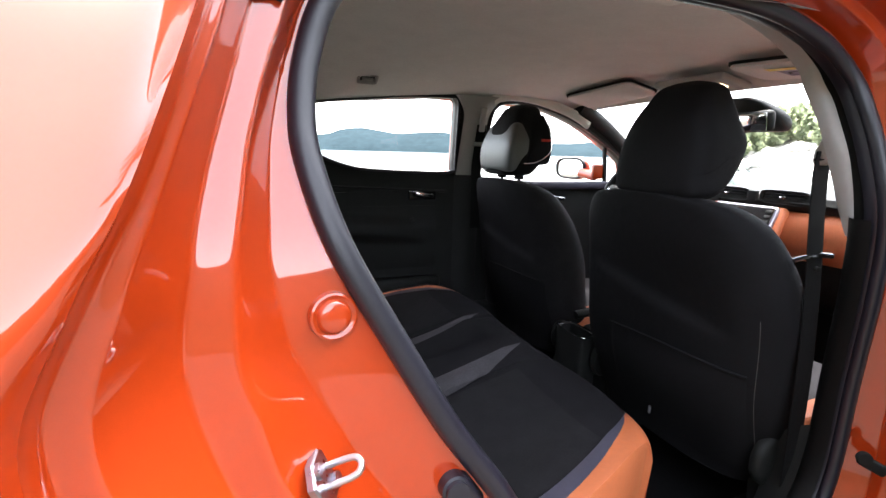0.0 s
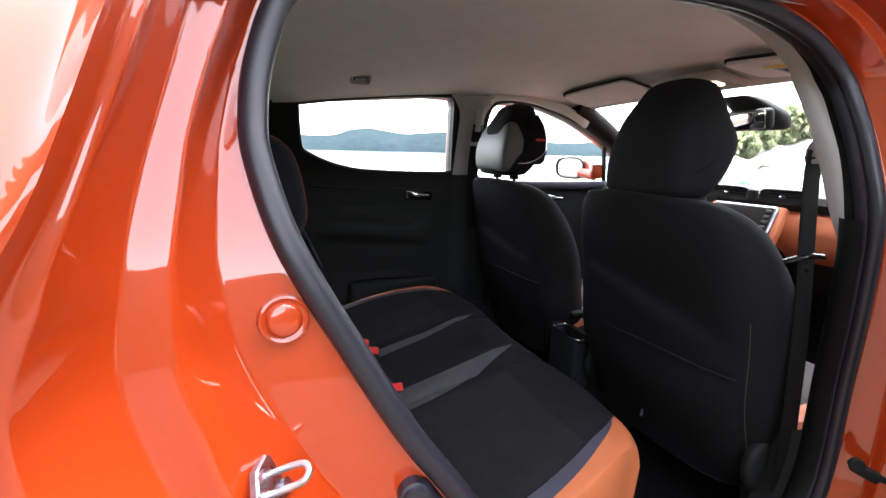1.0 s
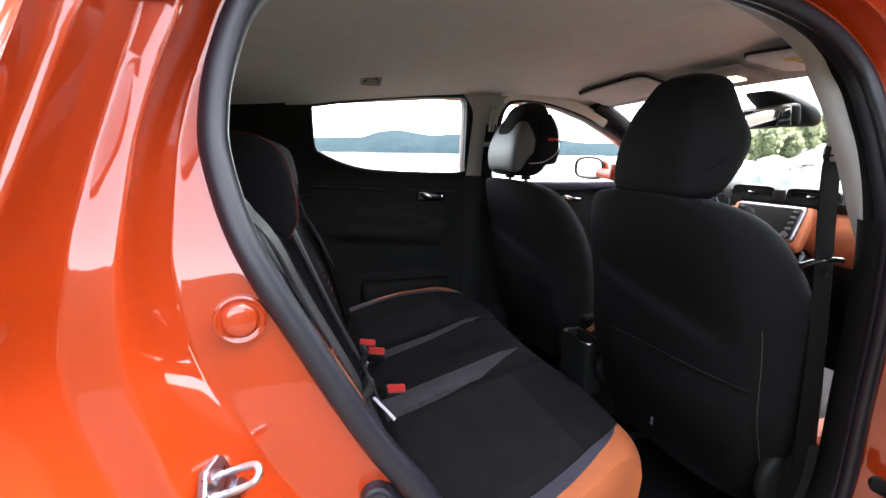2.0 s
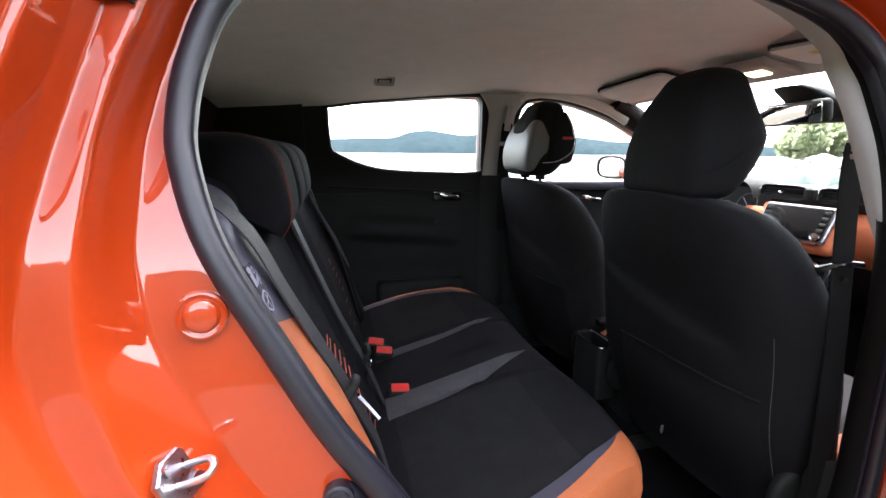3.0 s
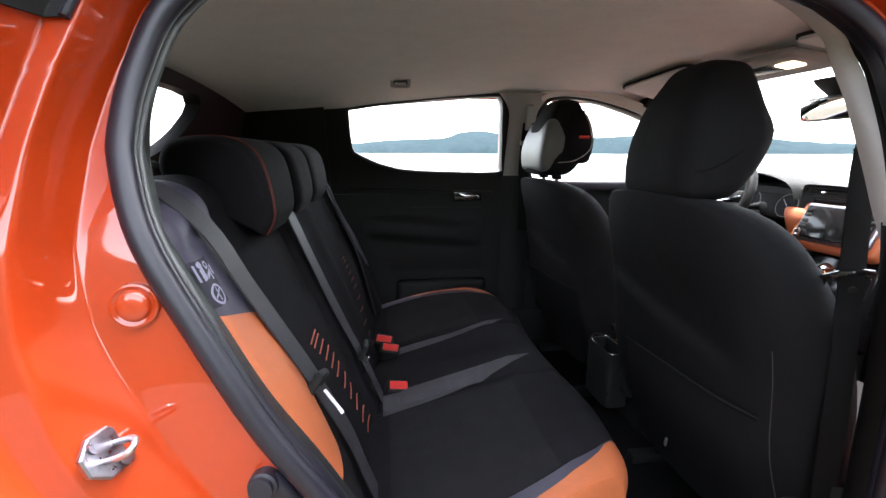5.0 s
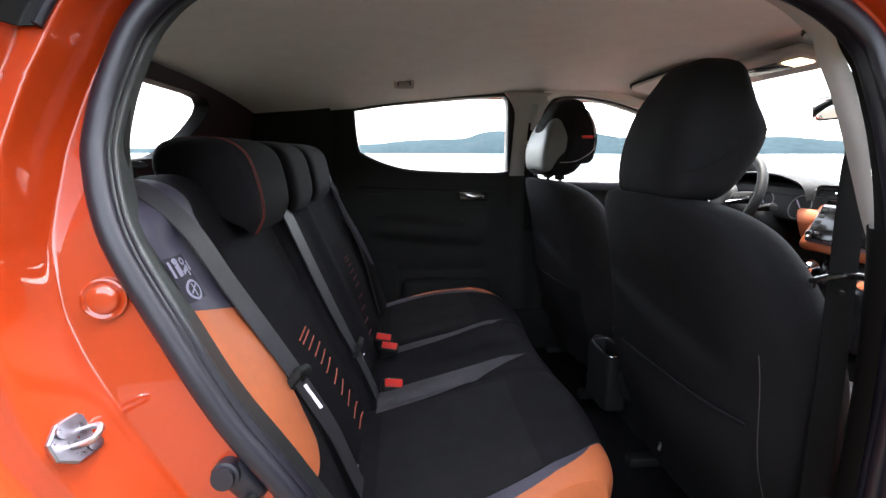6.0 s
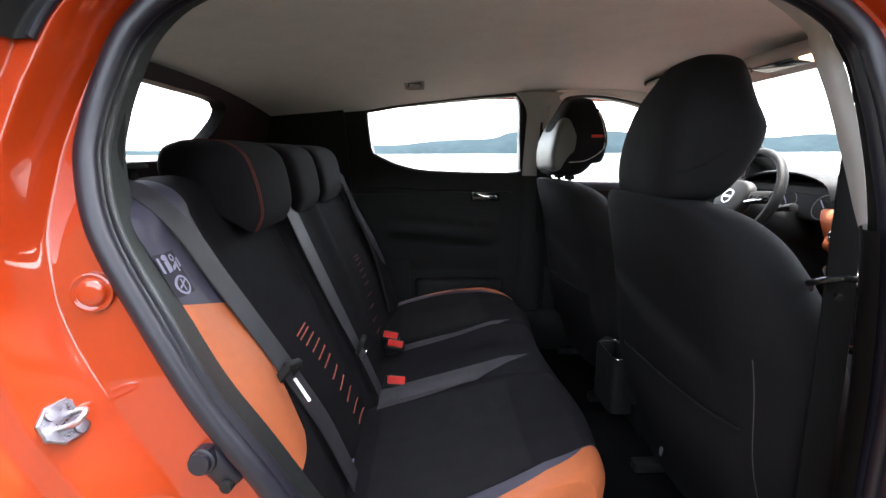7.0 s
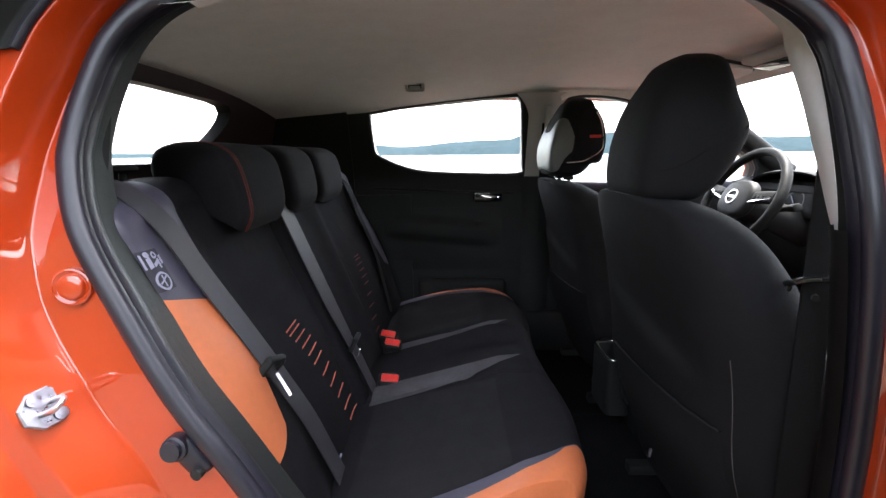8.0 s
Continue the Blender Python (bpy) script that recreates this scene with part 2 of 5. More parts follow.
# ---------------------------------------------------------------- the shell of the car: lines of the near door opening
SEAL = span_spline([(0.215, 0.365, 0.76), (0.155, 0.371, 0.85), (0.10, 0.385, 0.95), (0.052, 0.402, 1.045), (0.030, 0.428, 1.12), (0.027, 0.448, 1.165),
               (0.036, 0.47, 1.22), (0.062, 0.492, 1.285), (0.115, 0.512, 1.335), (0.22, 0.528, 1.368), (0.42, 0.532, 1.382), (0.62, 0.528, 1.382), (0.77, 0.522, 1.373),
               (0.895, 0.512, 1.338), (0.962, 0.492, 1.282), (0.974, 0.463, 1.215), (0.980, 0.437, 1.14), (0.989, 0.414, 1.04), (1.012, 0.416, 0.90),
               (1.032, 0.425, 0.72), (1.020, 0.42, 0.52), (0.95, 0.41, 0.42), (0.80, 0.40, 0.395), (0.55, 0.39, 0.40), (0.40, 0.38, 0.47), (0.30, 0.37, 0.61)], 9)
LIP = span_spline([(-0.055, 0.265, 0.76), (-0.103, 0.265, 0.86), (-0.125, 0.268, 0.965), (-0.095, 0.272, 1.045), (-0.068, 0.28, 1.10), (-0.048, 0.288, 1.15),
              (-0.025, 0.302, 1.215), (-0.005, 0.33, 1.28), (0.03, 0.37, 1.345), (0.15, 0.42, 1.42), (0.40, 0.43, 1.435), (0.62, 0.43, 1.435), (0.80, 0.42, 1.42),
              (0.955, 0.41, 1.375), (1.03, 0.385, 1.30), (1.065, 0.36, 1.22), (1.095, 0.345, 1.14), (1.12, 0.335, 1.04), (1.14, 0.33, 0.90),
              (1.15, 0.33, 0.72), (1.14, 0.32, 0.50), (1.03, 0.28, 0.36), (0.80, 0.27, 0.34), (0.50, 0.27, 0.34), (0.25, 0.27, 0.40), (-0.02, 0.265, 0.60)], 9)
NS = len(SEAL)
MID = SEAL.mean(axis=0)

car = thing("car", (0.6, YC, 0.0), "glossy orange hatchback with one rear door open, on pale gravel", "car")


def jamb_pt(z, a, b):
    """The place on the rear jamb at height z of the seal line."""
    rear = [i for i in range(NS) if SEAL[i][0] < 0.5]
    i = min(rear, key=lambda k: abs(SEAL[k][2] - z))
    return SEAL[i] + (LIP[i] - SEAL[i]) * (a, b, a)


# a staircase: flat by the seal, step, broad flat, step, narrow flat, rolled edge; on the rear side its edges wander with height
HEIGHTS = (0.80, 0.872, 0.917, 0.961, 1.04, 1.148, 1.23)


def steps(i):
    x, _, z = SEAL[i]
    rear = 1 / (1 + math.exp((x - 0.33) / 0.03))
    in3, in2, in1 = (0.20 + rear * (np.interp(z, HEIGHTS, h) - 0.20) + k * (1 - rear) for h, k in (
        ((0.34, 0.34, 0.36, 0.37, 0.345, 0.19, 0.09), 0.0), ((0.57, 0.56, 0.53, 0.525, 0.49, 0.38, 0.28), 0.19), ((0.88, 0.885, 0.90, 0.892, 0.87, 0.858, 0.845), 0.66)))
    knots = [(-0.05, 0.0), (0.0, 0.008), (0.04, 0.009), (in3 - 0.035, 0.012), (in3 - 0.008, 0.016), (in3 + 0.004, 0.032), (in3 + 0.022, 0.075),
             (in2 - 0.022, 0.355), (in2 - 0.004, 0.388), (in2 + 0.012, 0.404), (in2 + 0.05, 0.410), (0.66, 0.424), (0.692, 0.432), (0.708, 0.455), (0.725, 0.50),
             (in1 - 0.020, 0.765), (in1 - 0.004, 0.800), (in1 + 0.010, 0.812), (0.955, 0.824), (0.975, 0.834), (0.988, 0.858), (1.0, 0.93), (1.0, 1.0)]
    if in3 < 0.12:
        knots = [k for k in knots if k[0] != 0.04]
    dense = [np.array(knots[0])]
    for p, q in zip(knots, knots[1:]):
        dense += [np.array(p) + (np.array(q) - np.array(p)) * t for t in (0.25, 0.5, 0.75, 1.0)]
    dense = np.array(dense)
    for _ in range(2):
        dense[1:-1] = 0.25 * dense[:-2] + 0.5 * dense[1:-1] + 0.25 * dense[2:]
    at = np.linspace(0, len(dense) - 1, 100)
    return np.array([np.interp(at, np.arange(len(dense)), dense[:, k]) for k in (0, 1)]).T


PROFILE = [steps(i) for i in range(NS)]


def on_jamb(i, k):
    a, b = PROFILE[i][k]
    return SEAL[i] + (LIP[i] - SEAL[i]) * (a, b, a)


part("door_jamb", rows_mesh([[on_jamb(i, k) for i in range(NS)] for k in range(100)], True), PAINT, car, "glossy orange painted jamb with stepped ridges")

INWARD = np.array([MID - p for p in SEAL]) * (1, 0, 1)
seal_line = SEAL + np.array([v / np.linalg.norm(v) for v in INWARD]) * 0.012 + (0, -0.004, 0)
part("weatherstrip", join(sweep(seal_line, oval(0.013, 0.011, 16, 2.2), lambda i: INWARD[i], True),
                          sweep(seal_line + np.array([v / np.linalg.norm(v) for v in INWARD]) * 0.006 + (0, 0.016, 0), oval(0.005, 0.012, 12, 2.4), lambda i: INWARD[i], True)),
     RUBBER, car, "dark rubber door seal")


# rear quarter panel, outside the jamb
def quarter(u, w):
    i = w % NS
    p = LIP[i]
    out = np.array([-1.0, 0, 0.05])
    roll = 0.006 * (1 - math.exp(-u / 0.004))
    lean = (0.36 if p[2] > 1.06 else 0.42) * (p[2] - 1.06) * (1 - math.exp(-u / 0.016)) * min(1.0, max(0.0, (p[2] - 0.72) / 0.15))
    return tuple(p + out * u + np.array([0, lean - roll * 1.0 - 0.03 * (1 - math.exp(-u / 0.25)) + 0.55 * max(0.0, u - 0.22) ** 2, 0]))


low = [i for i in range(NS) if LIP[i][0] < 0.20 and 0.44 < LIP[i][2] < 1.26]
low.sort(key=lambda i: LIP[i][2])
part("quarter_panel", sheet(lambda u, i: quarter(u, i), list(np.r_[0, np.geomspace(0.003, 0.66, 22)]), low), PAINT, car, "glossy orange rear quarter panel")
high = [i for i in range(NS) if LIP[i][0] < 0.20 and 1.235 <= LIP[i][2] < 1.43]
high.sort(key=lambda i: LIP[i][2])
part("pillar_cover", sheet(lambda u, i: quarter(u, i), list(np.r_[0, np.geomspace(0.003, 0.5, 12)]), high), GLOSSBLACK, car, "gloss black pillar cover")
up_i = [i for i in range(NS) if LIP[i][0] < 0.30 and 1.240 <= LIP[i][2] < 1.43]
up_i.sort(key=lambda i: LIP[i][2])
cap_rows = []
for n_, i in enumerate([up_i[0]] + up_i):
    lift = 0.0 if n_ == 0 else 0.006
    first = next(k for k in range(100) if PROFILE[i][k][0] >= 0.44)
    ks = [round(q) for q in seg(first, 99, 46)]
    cap_rows.append([on_jamb(i, first)] + [on_jamb(i, k) + np.array((0.55, -0.8, -0.1)) * lift for k in ks])
part("pillar_cap", rows_mesh(cap_rows), PLASTIC, car, "black plastic cap over the upper jamb")
rim_line = np.array([r[1] for r in cap_rows[1:]])
part("cap_seal", sweep(rim_line, oval(0.004, 0.005, 10, 2.2), lambda i: (1, 0, 0)), RUBBER, car, "thin rubber edge of the cap")


# ---------------------------------------------------------------- roof, far side, hatch, floor
def side_y(z):
    """The inner face of the far side: upright below the window line, leaning in above it."""
    return 1.855 - max(0.0, z - 1.03) * 0.30


def roof_z(x, y):
    d = abs(y - YC)
    long = 0.085 * (max(0.0, 0.30 - x) / 0.62) ** 1.8 + 0.022 * (max(0.0, x - 0.65) / 0.87) ** 2.0
    droop = 0.052 * min(1.0, max(0.0, (0.78 - x) / 0.62)) * (d / 0.64) ** 2
    return 1.438 - long - (0.073 - 0.4 * min(long, 0.1)) * (d / 0.64) ** 2.4 - droop - 0.25 * max(0.0, d - 0.64)


part("headliner", sheet(lambda x, y: (x, y, roof_z(x, y)), seg(-0.30, 1.50, 60), seg(0.50, 1.782, 48)), LINER, car, "pale grey-beige cloth headliner")


def skin_z(x, y):
    long = 0.085 * (max(0.0, 0.30 - x) / 0.62) ** 1.8 + 0.030 * (max(0.0, x - 0.65) / 0.87) ** 2.0
    return 1.478 - 0.9 * long - 0.10 * (max(0.0, y - YC) / 0.74) ** 4 - 0.036 * (max(0.0, YC - y) / 0.70) ** 4


part("roof_panel", slab(lambda x, y: (x, y, skin_z(x, y)), seg(-0.42, 1.52, 30), seg(0.42, 1.90, 24), (0, 0, 0.012)), PAINT, car, "glossy orange roof skin")


def polar(pts, c, n=96, smooth=True):
    """A loop in (x, z) given by corner points, sampled at even angles about c."""
    q = spline(pts, 400, True) if smooth else np.array([np.array(pts[i]) * (1 - t) + np.array(pts[(i + 1) % len(pts)]) * t for i in range(len(pts)) for t in np.linspace(0, 1, 40, endpoint=False)])
    a = np.unwrap(np.arctan2(q[:, 1] - c[1], q[:, 0] - c[0]))
    r = np.hypot(q[:, 0] - c[0], q[:, 1] - c[1])
    if a[-1] < a[0]:
        a, r = a[::-1], r[::-1]
    aa, rr = np.r_[a - 2 * np.pi, a, a + 2 * np.pi], np.r_[r, r, r]
    t = np.linspace(-np.pi, np.pi, n, endpoint=False)
    d = np.interp(t, aa, rr)
    return np.c_[c[0] + d * np.cos(t), c[1] + d * np.sin(t)]


def on_side(loop, off=0.0):
    return np.array([(x, side_y(z) + off, z) for x, z in loop])


def side_frame(inner, outer, rows=9, thick=0.05, off=0.0):
    """A door's inner face round its window, following the lean of the side."""
    loops = [on_side(inner, off + thick)] + [on_side(inner * (1 - t) + outer * t, off) for t in np.linspace(0, 1, rows) ** 1.3] + [on_side(outer, off + thick)]
    return rows_mesh(loops, True)


def pane(loop, off):
    c = loop.mean(axis=0)
    return rows_mesh([on_side(loop * s + c * (1 - s), off) for s in (1.0, 0.66, 0.33, 0.02)], True)


RC = (0.48, 1.19)
rear_window = polar([(0.80, 1.046), (0.806, 1.07), (0.795, 1.20), (0.783, 1.325), (0.772, 1.350), (0.745, 1.356), (0.55, 1.347), (0.30, 1.318), (0.180, 1.298), (0.163, 1.288),
                     (0.164, 1.20), (0.172, 1.140), (0.195, 1.120), (0.27, 1.085), (0.37, 1.060), (0.50, 1.050), (0.65, 1.046)], RC)
rear_outer = polar([(0.835, 0.36), (0.84, 0.70), (0.836, 1.05), (0.812, 1.34), (0.785, 1.372), (0.55, 1.362), (0.30, 1.338), (0.12, 1.322), (0.06, 1.29), (0.04, 1.22),
                    (0.06, 1.05), (0.13, 0.80), (0.25, 0.55), (0.42, 0.36), (0.60, 0.34)], RC)
FC = (1.25, 1.17)
front_window = polar([(1.70, 1.000), (1.79, 1.010), (1.80, 1.065), (1.753, 1.116), (1.585, 1.202), (1.43, 1.271), (1.331, 1.303), (1.22, 1.332), (1.10, 1.350), (1.01, 1.349), (0.968, 1.337), (0.945, 1.300),
                      (0.937, 1.20), (0.932, 1.07), (0.94, 1.025), (1.00, 1.008), (1.34, 1.002)], FC)
front_outer = polar([(1.90, 0.36), (1.90, 0.70), (1.90, 0.99), (1.87, 1.075), (1.79, 1.138), (1.62, 1.222), (1.45, 1.294), (1.345, 1.335), (1.17, 1.370), (1.02, 1.376), (0.945, 1.362), (0.912, 1.31),
                     (0.90, 1.10), (0.895, 0.80), (0.895, 0.36), (1.3, 0.34)], FC)


def car_door(name, window, outer, flip, label):
    """A closed door: inner panel, outer skin, glass and its seal, on the far side or mirrored."""
    turn = mirrored if flip else (lambda p: p)
    d = part(name, turn(side_frame(window, outer)), PLASTIC, car, label)
    part("outer_skin", turn(side_frame(window * 1.0, outer, 9, 0.01, 0.075)), PAINT, d, "glossy orange outer skin")
    # Orange paint in shade there; the black rubber stands in for that shade.
    part("reveal", turn(rows_mesh([on_side(window, 0.0501), on_side(window, 0.0749)], True)), RUBBER, d, "window reveal, its orange darkened as in shade")
    p = part("pane", turn(pane(window, 0.035)), GLASS, d, "clear side glass")
    p.visible_shadow = False
    c = np.array(window)
    part("window_seal", turn(sweep(on_side(c, 0.004), oval(0.006, 0.007, 10, 2.4), lambda i: (0, 1, 0), True)), RUBBER, d)
    return d


far_door = car_door("rear_door", rear_window, rear_outer, False, "dark rear door with a black plastic inner panel")
drv_door = car_door("front_door", front_window, front_outer, False, "dark front door with a black plastic inner panel")
short = lambda loop: np.c_[1.165 + (loop[:, 0] - 0.895) * 0.72, loop[:, 1]]
car_door("front_door", short(front_window), short(front_outer), True, "closed front door with a black plastic inner panel")

# the near rear door, swung open on its hinges
SWING = pose(1.135, 0.275, 0, 0, 0, 54) @ Matrix.Translation((-0.84, -0.31, 0))
opened = part("rear_door", moved(mirrored(side_frame(rear_window, rear_outer)), SWING), PLASTIC, car, "open rear door with a black plastic inner panel")
part("outer_skin", moved(mirrored(side_frame(rear_window, rear_outer, 9, 0.01, 0.075)), SWING), PAINT, opened, "glossy orange outer skin")
part("reveal", moved(mirrored(rows_mesh([on_side(rear_outer, 0.0501), on_side(rear_outer, 0.0849)], True)), SWING), PAINT, opened)
part("pane", moved(mirrored(pane(rear_window, 0.035)), SWING), GLASS, opened, "clear side glass").visible_shadow = False

# inner details of the far rear door
part("arm_rest", slab(lambda x, z: (x, 1.852 - 0.028 * math.exp(-((z - 0.80 + 0.10 * (x - 0.5)) / 0.045) ** 4) * math.exp(-((x - 0.45) / 0.22) ** 6) - 0.012 * math.exp(-((z - 0.74) / 0.10) ** 4), z), seg(0.20, 0.72, 40), seg(0.62, 0.90, 30), (0, 0.02, 0)), PLASTIC, far_door, "black moulded armrest")
part("door_pocket", box((0.54, 1.838, 0.50), (0.40, 0.05, 0.17), 0.03, (0, 0, 0), 4), PLASTIC, far_door)
part("handle_cup", box((0.655, 1.853, 0.948), (0.125, 0.012, 0.045), 0.02, (0, 0, 0), 3), GLOSSBLACK, far_door)
hp = spline([(0.608, 1.846, 0.952), (0.618, 1.832, 0.957), (0.650, 1.826, 0.948), (0.690, 1.828, 0.944), (0.702, 1.842, 0.943)], 24)
part("door_handle", sweep(hp, oval(0.005, 0.009, 12), lambda i: (0, 1, 0)), CHROME, far_door, "chrome inner door handle")
part("winder_cap", join(rod((0.610, 1.86, 0.832), (0.610, 1.835, 0.832), 0.016), rod((0.610, 1.836, 0.832), (0.610, 1.825, 0.832), 0.009)), PLASTIC, far_door)
part("trim_line", box((0.46, 1.852, 0.975), (0.62, 0.012, 0.012), 0.005, (0, 2.5, 0), 2), PLASTIC, far_door)
hp2 = spline([(1.30, 1.84, 0.93), (1.31, 1.828, 0.937), (1.35, 1.824, 0.925), (1.40, 1.84, 0.92)], 20)
part("door_handle", sweep(hp2, oval(0.005, 0.009, 12), lambda i: (0, 1, 0)), CHROME, drv_door, "chrome inner door handle")
# Slate colour stands in for light caught along the door's top.
part("door_top_pad", sweep(spline([(0.955, side_y(1.0) - 0.012, 0.996), (1.25, side_y(1.0) - 0.014, 0.988), (1.70, side_y(1.0) - 0.012, 0.988)], 24), oval(0.014, 0.020, 14, 2.6), lambda i: (0, 1, 0)), VIOLET, drv_door, "soft top of the door, in slate for caught light")
part("quarter_post", box((1.645, 1.850, 1.085), (0.018, 0.02, 0.185), 0.006, (0, -6, 0)), PLASTIC, drv_door)
part("mirror_corner", box((1.61, 1.86, 1.055), (0.07, 0.02, 0.075), 0.01), PAINT, drv_door)

# pillars of the far side
rail = spline([(0.925, 1.352), (0.965, 1.368), (1.04, 1.374), (1.165, 1.362), (1.335, 1.322), (1.45, 1.276)], 40)
part("roof_rail", sweep(np.array([(x, side_y(z) - 0.016, z) for x, z in rail]), oval(0.012, 0.021, 16, 2.4), lambda i: (0, 1, 0)), LINER, car, "pale cloth rail above the front window")
part("pillar_trim", slab(lambda z, k: (0.868 + k * (0.056 + 0.05 * max(0.0, (z - 1.27) / 0.09) ** 2), side_y(z) - 0.024 + 0.020 * k * k - 0.25 * max(0.0, z - 1.30), z), seg(1.035, 1.362, 18), seg(-1, 1, 13), (0, 0.05, 0)), TRIM, car, "pale moulded pillar trim")
part("pillar_trim", slab(lambda z, x: (x, 1.835 + 5 * (x - 0.868) ** 2, z), seg(0.34, 1.033, 12), seg(0.80, 0.94, 10), (0, 0.05, 0)), PLASTIC, car, "black lower pillar trim")
part("pillar_trim", slab(lambda z, x: (x, side_y(z) - 0.01 - 0.10 * max(0.0, -x) ** 1.3, z), seg(0.95, 1.345, 14), seg(-0.36, 0.075, 14), (0, 0.05, 0)), PLASTIC, car, "black rear pillar trim")
part("side_lining", slab(lambda z, x: (x, side_y(z) - 0.012 - 0.12 * max(0.0, 0.10 - x), z), seg(0.30, 0.96, 8), seg(-0.50, 0.32, 8), (0, 0.05, 0)), PLASTIC, car, "black wheel arch lining")
part("side_lining", mirrored(slab(lambda z, x: (x, side_y(z) - 0.052 - 0.10 * max(0.0, 0.10 - x), z), seg(0.30, 0.90, 8), seg(-0.50, 0.10, 8), (0, 0.02, 0))), PLASTIC, car, "black wheel arch lining")
part("pillar_trim", mirrored(slab(lambda z, x: (x, side_y(z) - 0.09 - 0.10 * max(0.0, -x), z), seg(0.90, 1.345, 12), seg(-0.36, 0.03, 8), (0, 0.02, 0))), PLASTIC, car, "black rear pillar trim")
part("coat_hook", join(ring([(0.364 + a, 1.617 + 0.28 * b, roof_z(0.364, 1.617) - 0.004 - 0.0 * a + 0.16 * -b) for a, b in oval(0.028, 0.05, 28, 6)], [(0.364 + a, 1.617 + 0.28 * b, roof_z(0.364, 1.617) - 0.006 + 0.16 * -b) for a, b in oval(0.036, 0.075, 28, 6)], (0, 0, 0.02)), box((0.364, 1.615, roof_z(0.364, 1.617) - 0.004), (0.04, 0.012, 0.012), 0.003, (-30, 0, 0), 2)), TRIM, car, "pale plastic coat hook")
# Dark insert stands in for shade within the coat hook's recess.
part("hook_shade", box((0.364, 1.617, roof_z(0.364, 1.617) - 0.001), (0.05, 0.022, 0.006), 0.002, (-30, 0, 0)), DIM, car, "dark insert for the shade in the coat hook")

# near side: pale trim on the middle pillar, its dark foot, and the roof rail above the opening
front_i = [i for i in range(NS) if SEAL[i][0] > 0.60 and SEAL[i][2] > 1.0]
front_i.sort()
inn = np.array([v / np.linalg.norm(v) for v in INWARD])


def pillar_face(i, t):
    a = SEAL[i] + inn[i] * 0.026 + (0, 0.010, 0)
    k = t * 0.075
    return tuple(a + np.array([0.0, k, 0]) + inn[i] * (0.006 * math.sin(t * math.pi) - 0.045 * t * t))


OUTER = spline([(0.60, 0.560, 1.392), (0.77, 0.566, 1.376), (0.89, 0.561, 1.345), (0.949, 0.546, 1.30), (0.957, 0.532, 1.27), (0.963, 0.516, 1.24), (0.965, 0.499, 1.20), (0.963, 0.477, 1.15), (0.967, 0.464, 1.10), (0.971, 0.455, 1.05), (0.974, 0.448, 1.0)], 60)
INNER = spline([(0.60, 0.625, 1.406), (0.77, 0.618, 1.392), (0.89, 0.602, 1.352), (0.947, 0.577, 1.30), (0.954, 0.566, 1.27), (0.957, 0.551, 1.24), (0.961, 0.532, 1.20), (0.968, 0.515, 1.15), (0.976, 0.500, 1.10), (0.984, 0.486, 1.05), (0.993, 0.470, 1.0)], 60)
swell = lambda k, t: tuple(OUTER[k] * (1 - t) + INNER[k] * t + np.array((-0.5, -0.4, -0.2)) * 0.007 * math.sin(t * math.pi))
wrap = lambda k, t: tuple(INNER[k] + np.array((0.05, 0.03, 0.03)) * t)
part("pillar_trim", join(sheet(swell, range(60), seg(0, 1, 10)), sheet(wrap, range(60), seg(0, 1, 4))), TRIM, car, "pale moulded pillar trim")
rim_i = [min(front_i, key=lambda i: np.linalg.norm(SEAL[i] - p)) for p in OUTER]
RIM = spline([SEAL[i] for i in dict.fromkeys(rim_i)], 60)
part("pillar_seal_trim", sheet(lambda k, t: tuple(RIM[k] * (1 - t) + OUTER[k] * t + np.array((0.35, 0.3, 0.1)) * (0.006 + 0.010 * math.sin(t * math.pi)) + np.array((-0.5, -0.5, -0.2)) * 0.011 * math.exp(-((t - 0.62) / 0.10) ** 2)), range(60), seg(0, 1, 26)), DARKENED, car, "ribbed black trim beside the door seal")
top_i = [i for i in range(NS) if SEAL[i][2] > 1.34 and 0.115 < SEAL[i][0] < 0.61]
top_i.sort()
part("roof_rail", sheet(lambda i, t: pillar_face(i, t), top_i, seg(0, 1, 8)), LINER, car, "pale cloth roof rail")
low_i = [i for i in range(NS) if SEAL[i][0] > 0.90 and SEAL[i][2] <= 1.045]
low_i.sort()
part("pillar_trim", sheet(lambda i, t: tuple(np.array(pillar_face(i, t * 0.62)) + inn[i] * (0.008 - 0.02 * t ** 6) + (0, -0.004, 0)), low_i, seg(0, 1, 12)), DARKENED, car, "black lower pillar trim")
part("pillar_panel", slab(lambda x, z: (x, 0.446 - 0.35 * max(0.0, x - 1.06) ** 1.2, z), seg(1.034, 1.25, 10), seg(0.24, 1.03, 10), (0, -0.01, 0)), DARKENED, car, "black inner pillar panel")
back_i = [i for i in range(NS) if SEAL[i][0] < 0.55 and SEAL[i][2] < 1.345]
key = lambda i: (i + NS // 2) % NS
back_i.sort(key=key)
part("sill_trim", sheet(lambda i, t: tuple(SEAL[i] + inn[i] * (0.019 - 0.026 * t) + (0, 0.010 + 0.080 * t, 0)), back_i, seg(0, 1, 8)), DIM, car, "dark plastic opening trim")
sill_i = [i for i in range(NS) if SEAL[i][2] < 0.62]
sill_i.sort()
part("sill_trim", sheet(lambda i, t: tuple(SEAL[i] + inn[i] * 0.024 + (0, 0.008 + 0.10 * t, -0.08 * t * t)), sill_i, seg(0, 1, 6)), PLASTIC, car, "dark plastic sill trim")

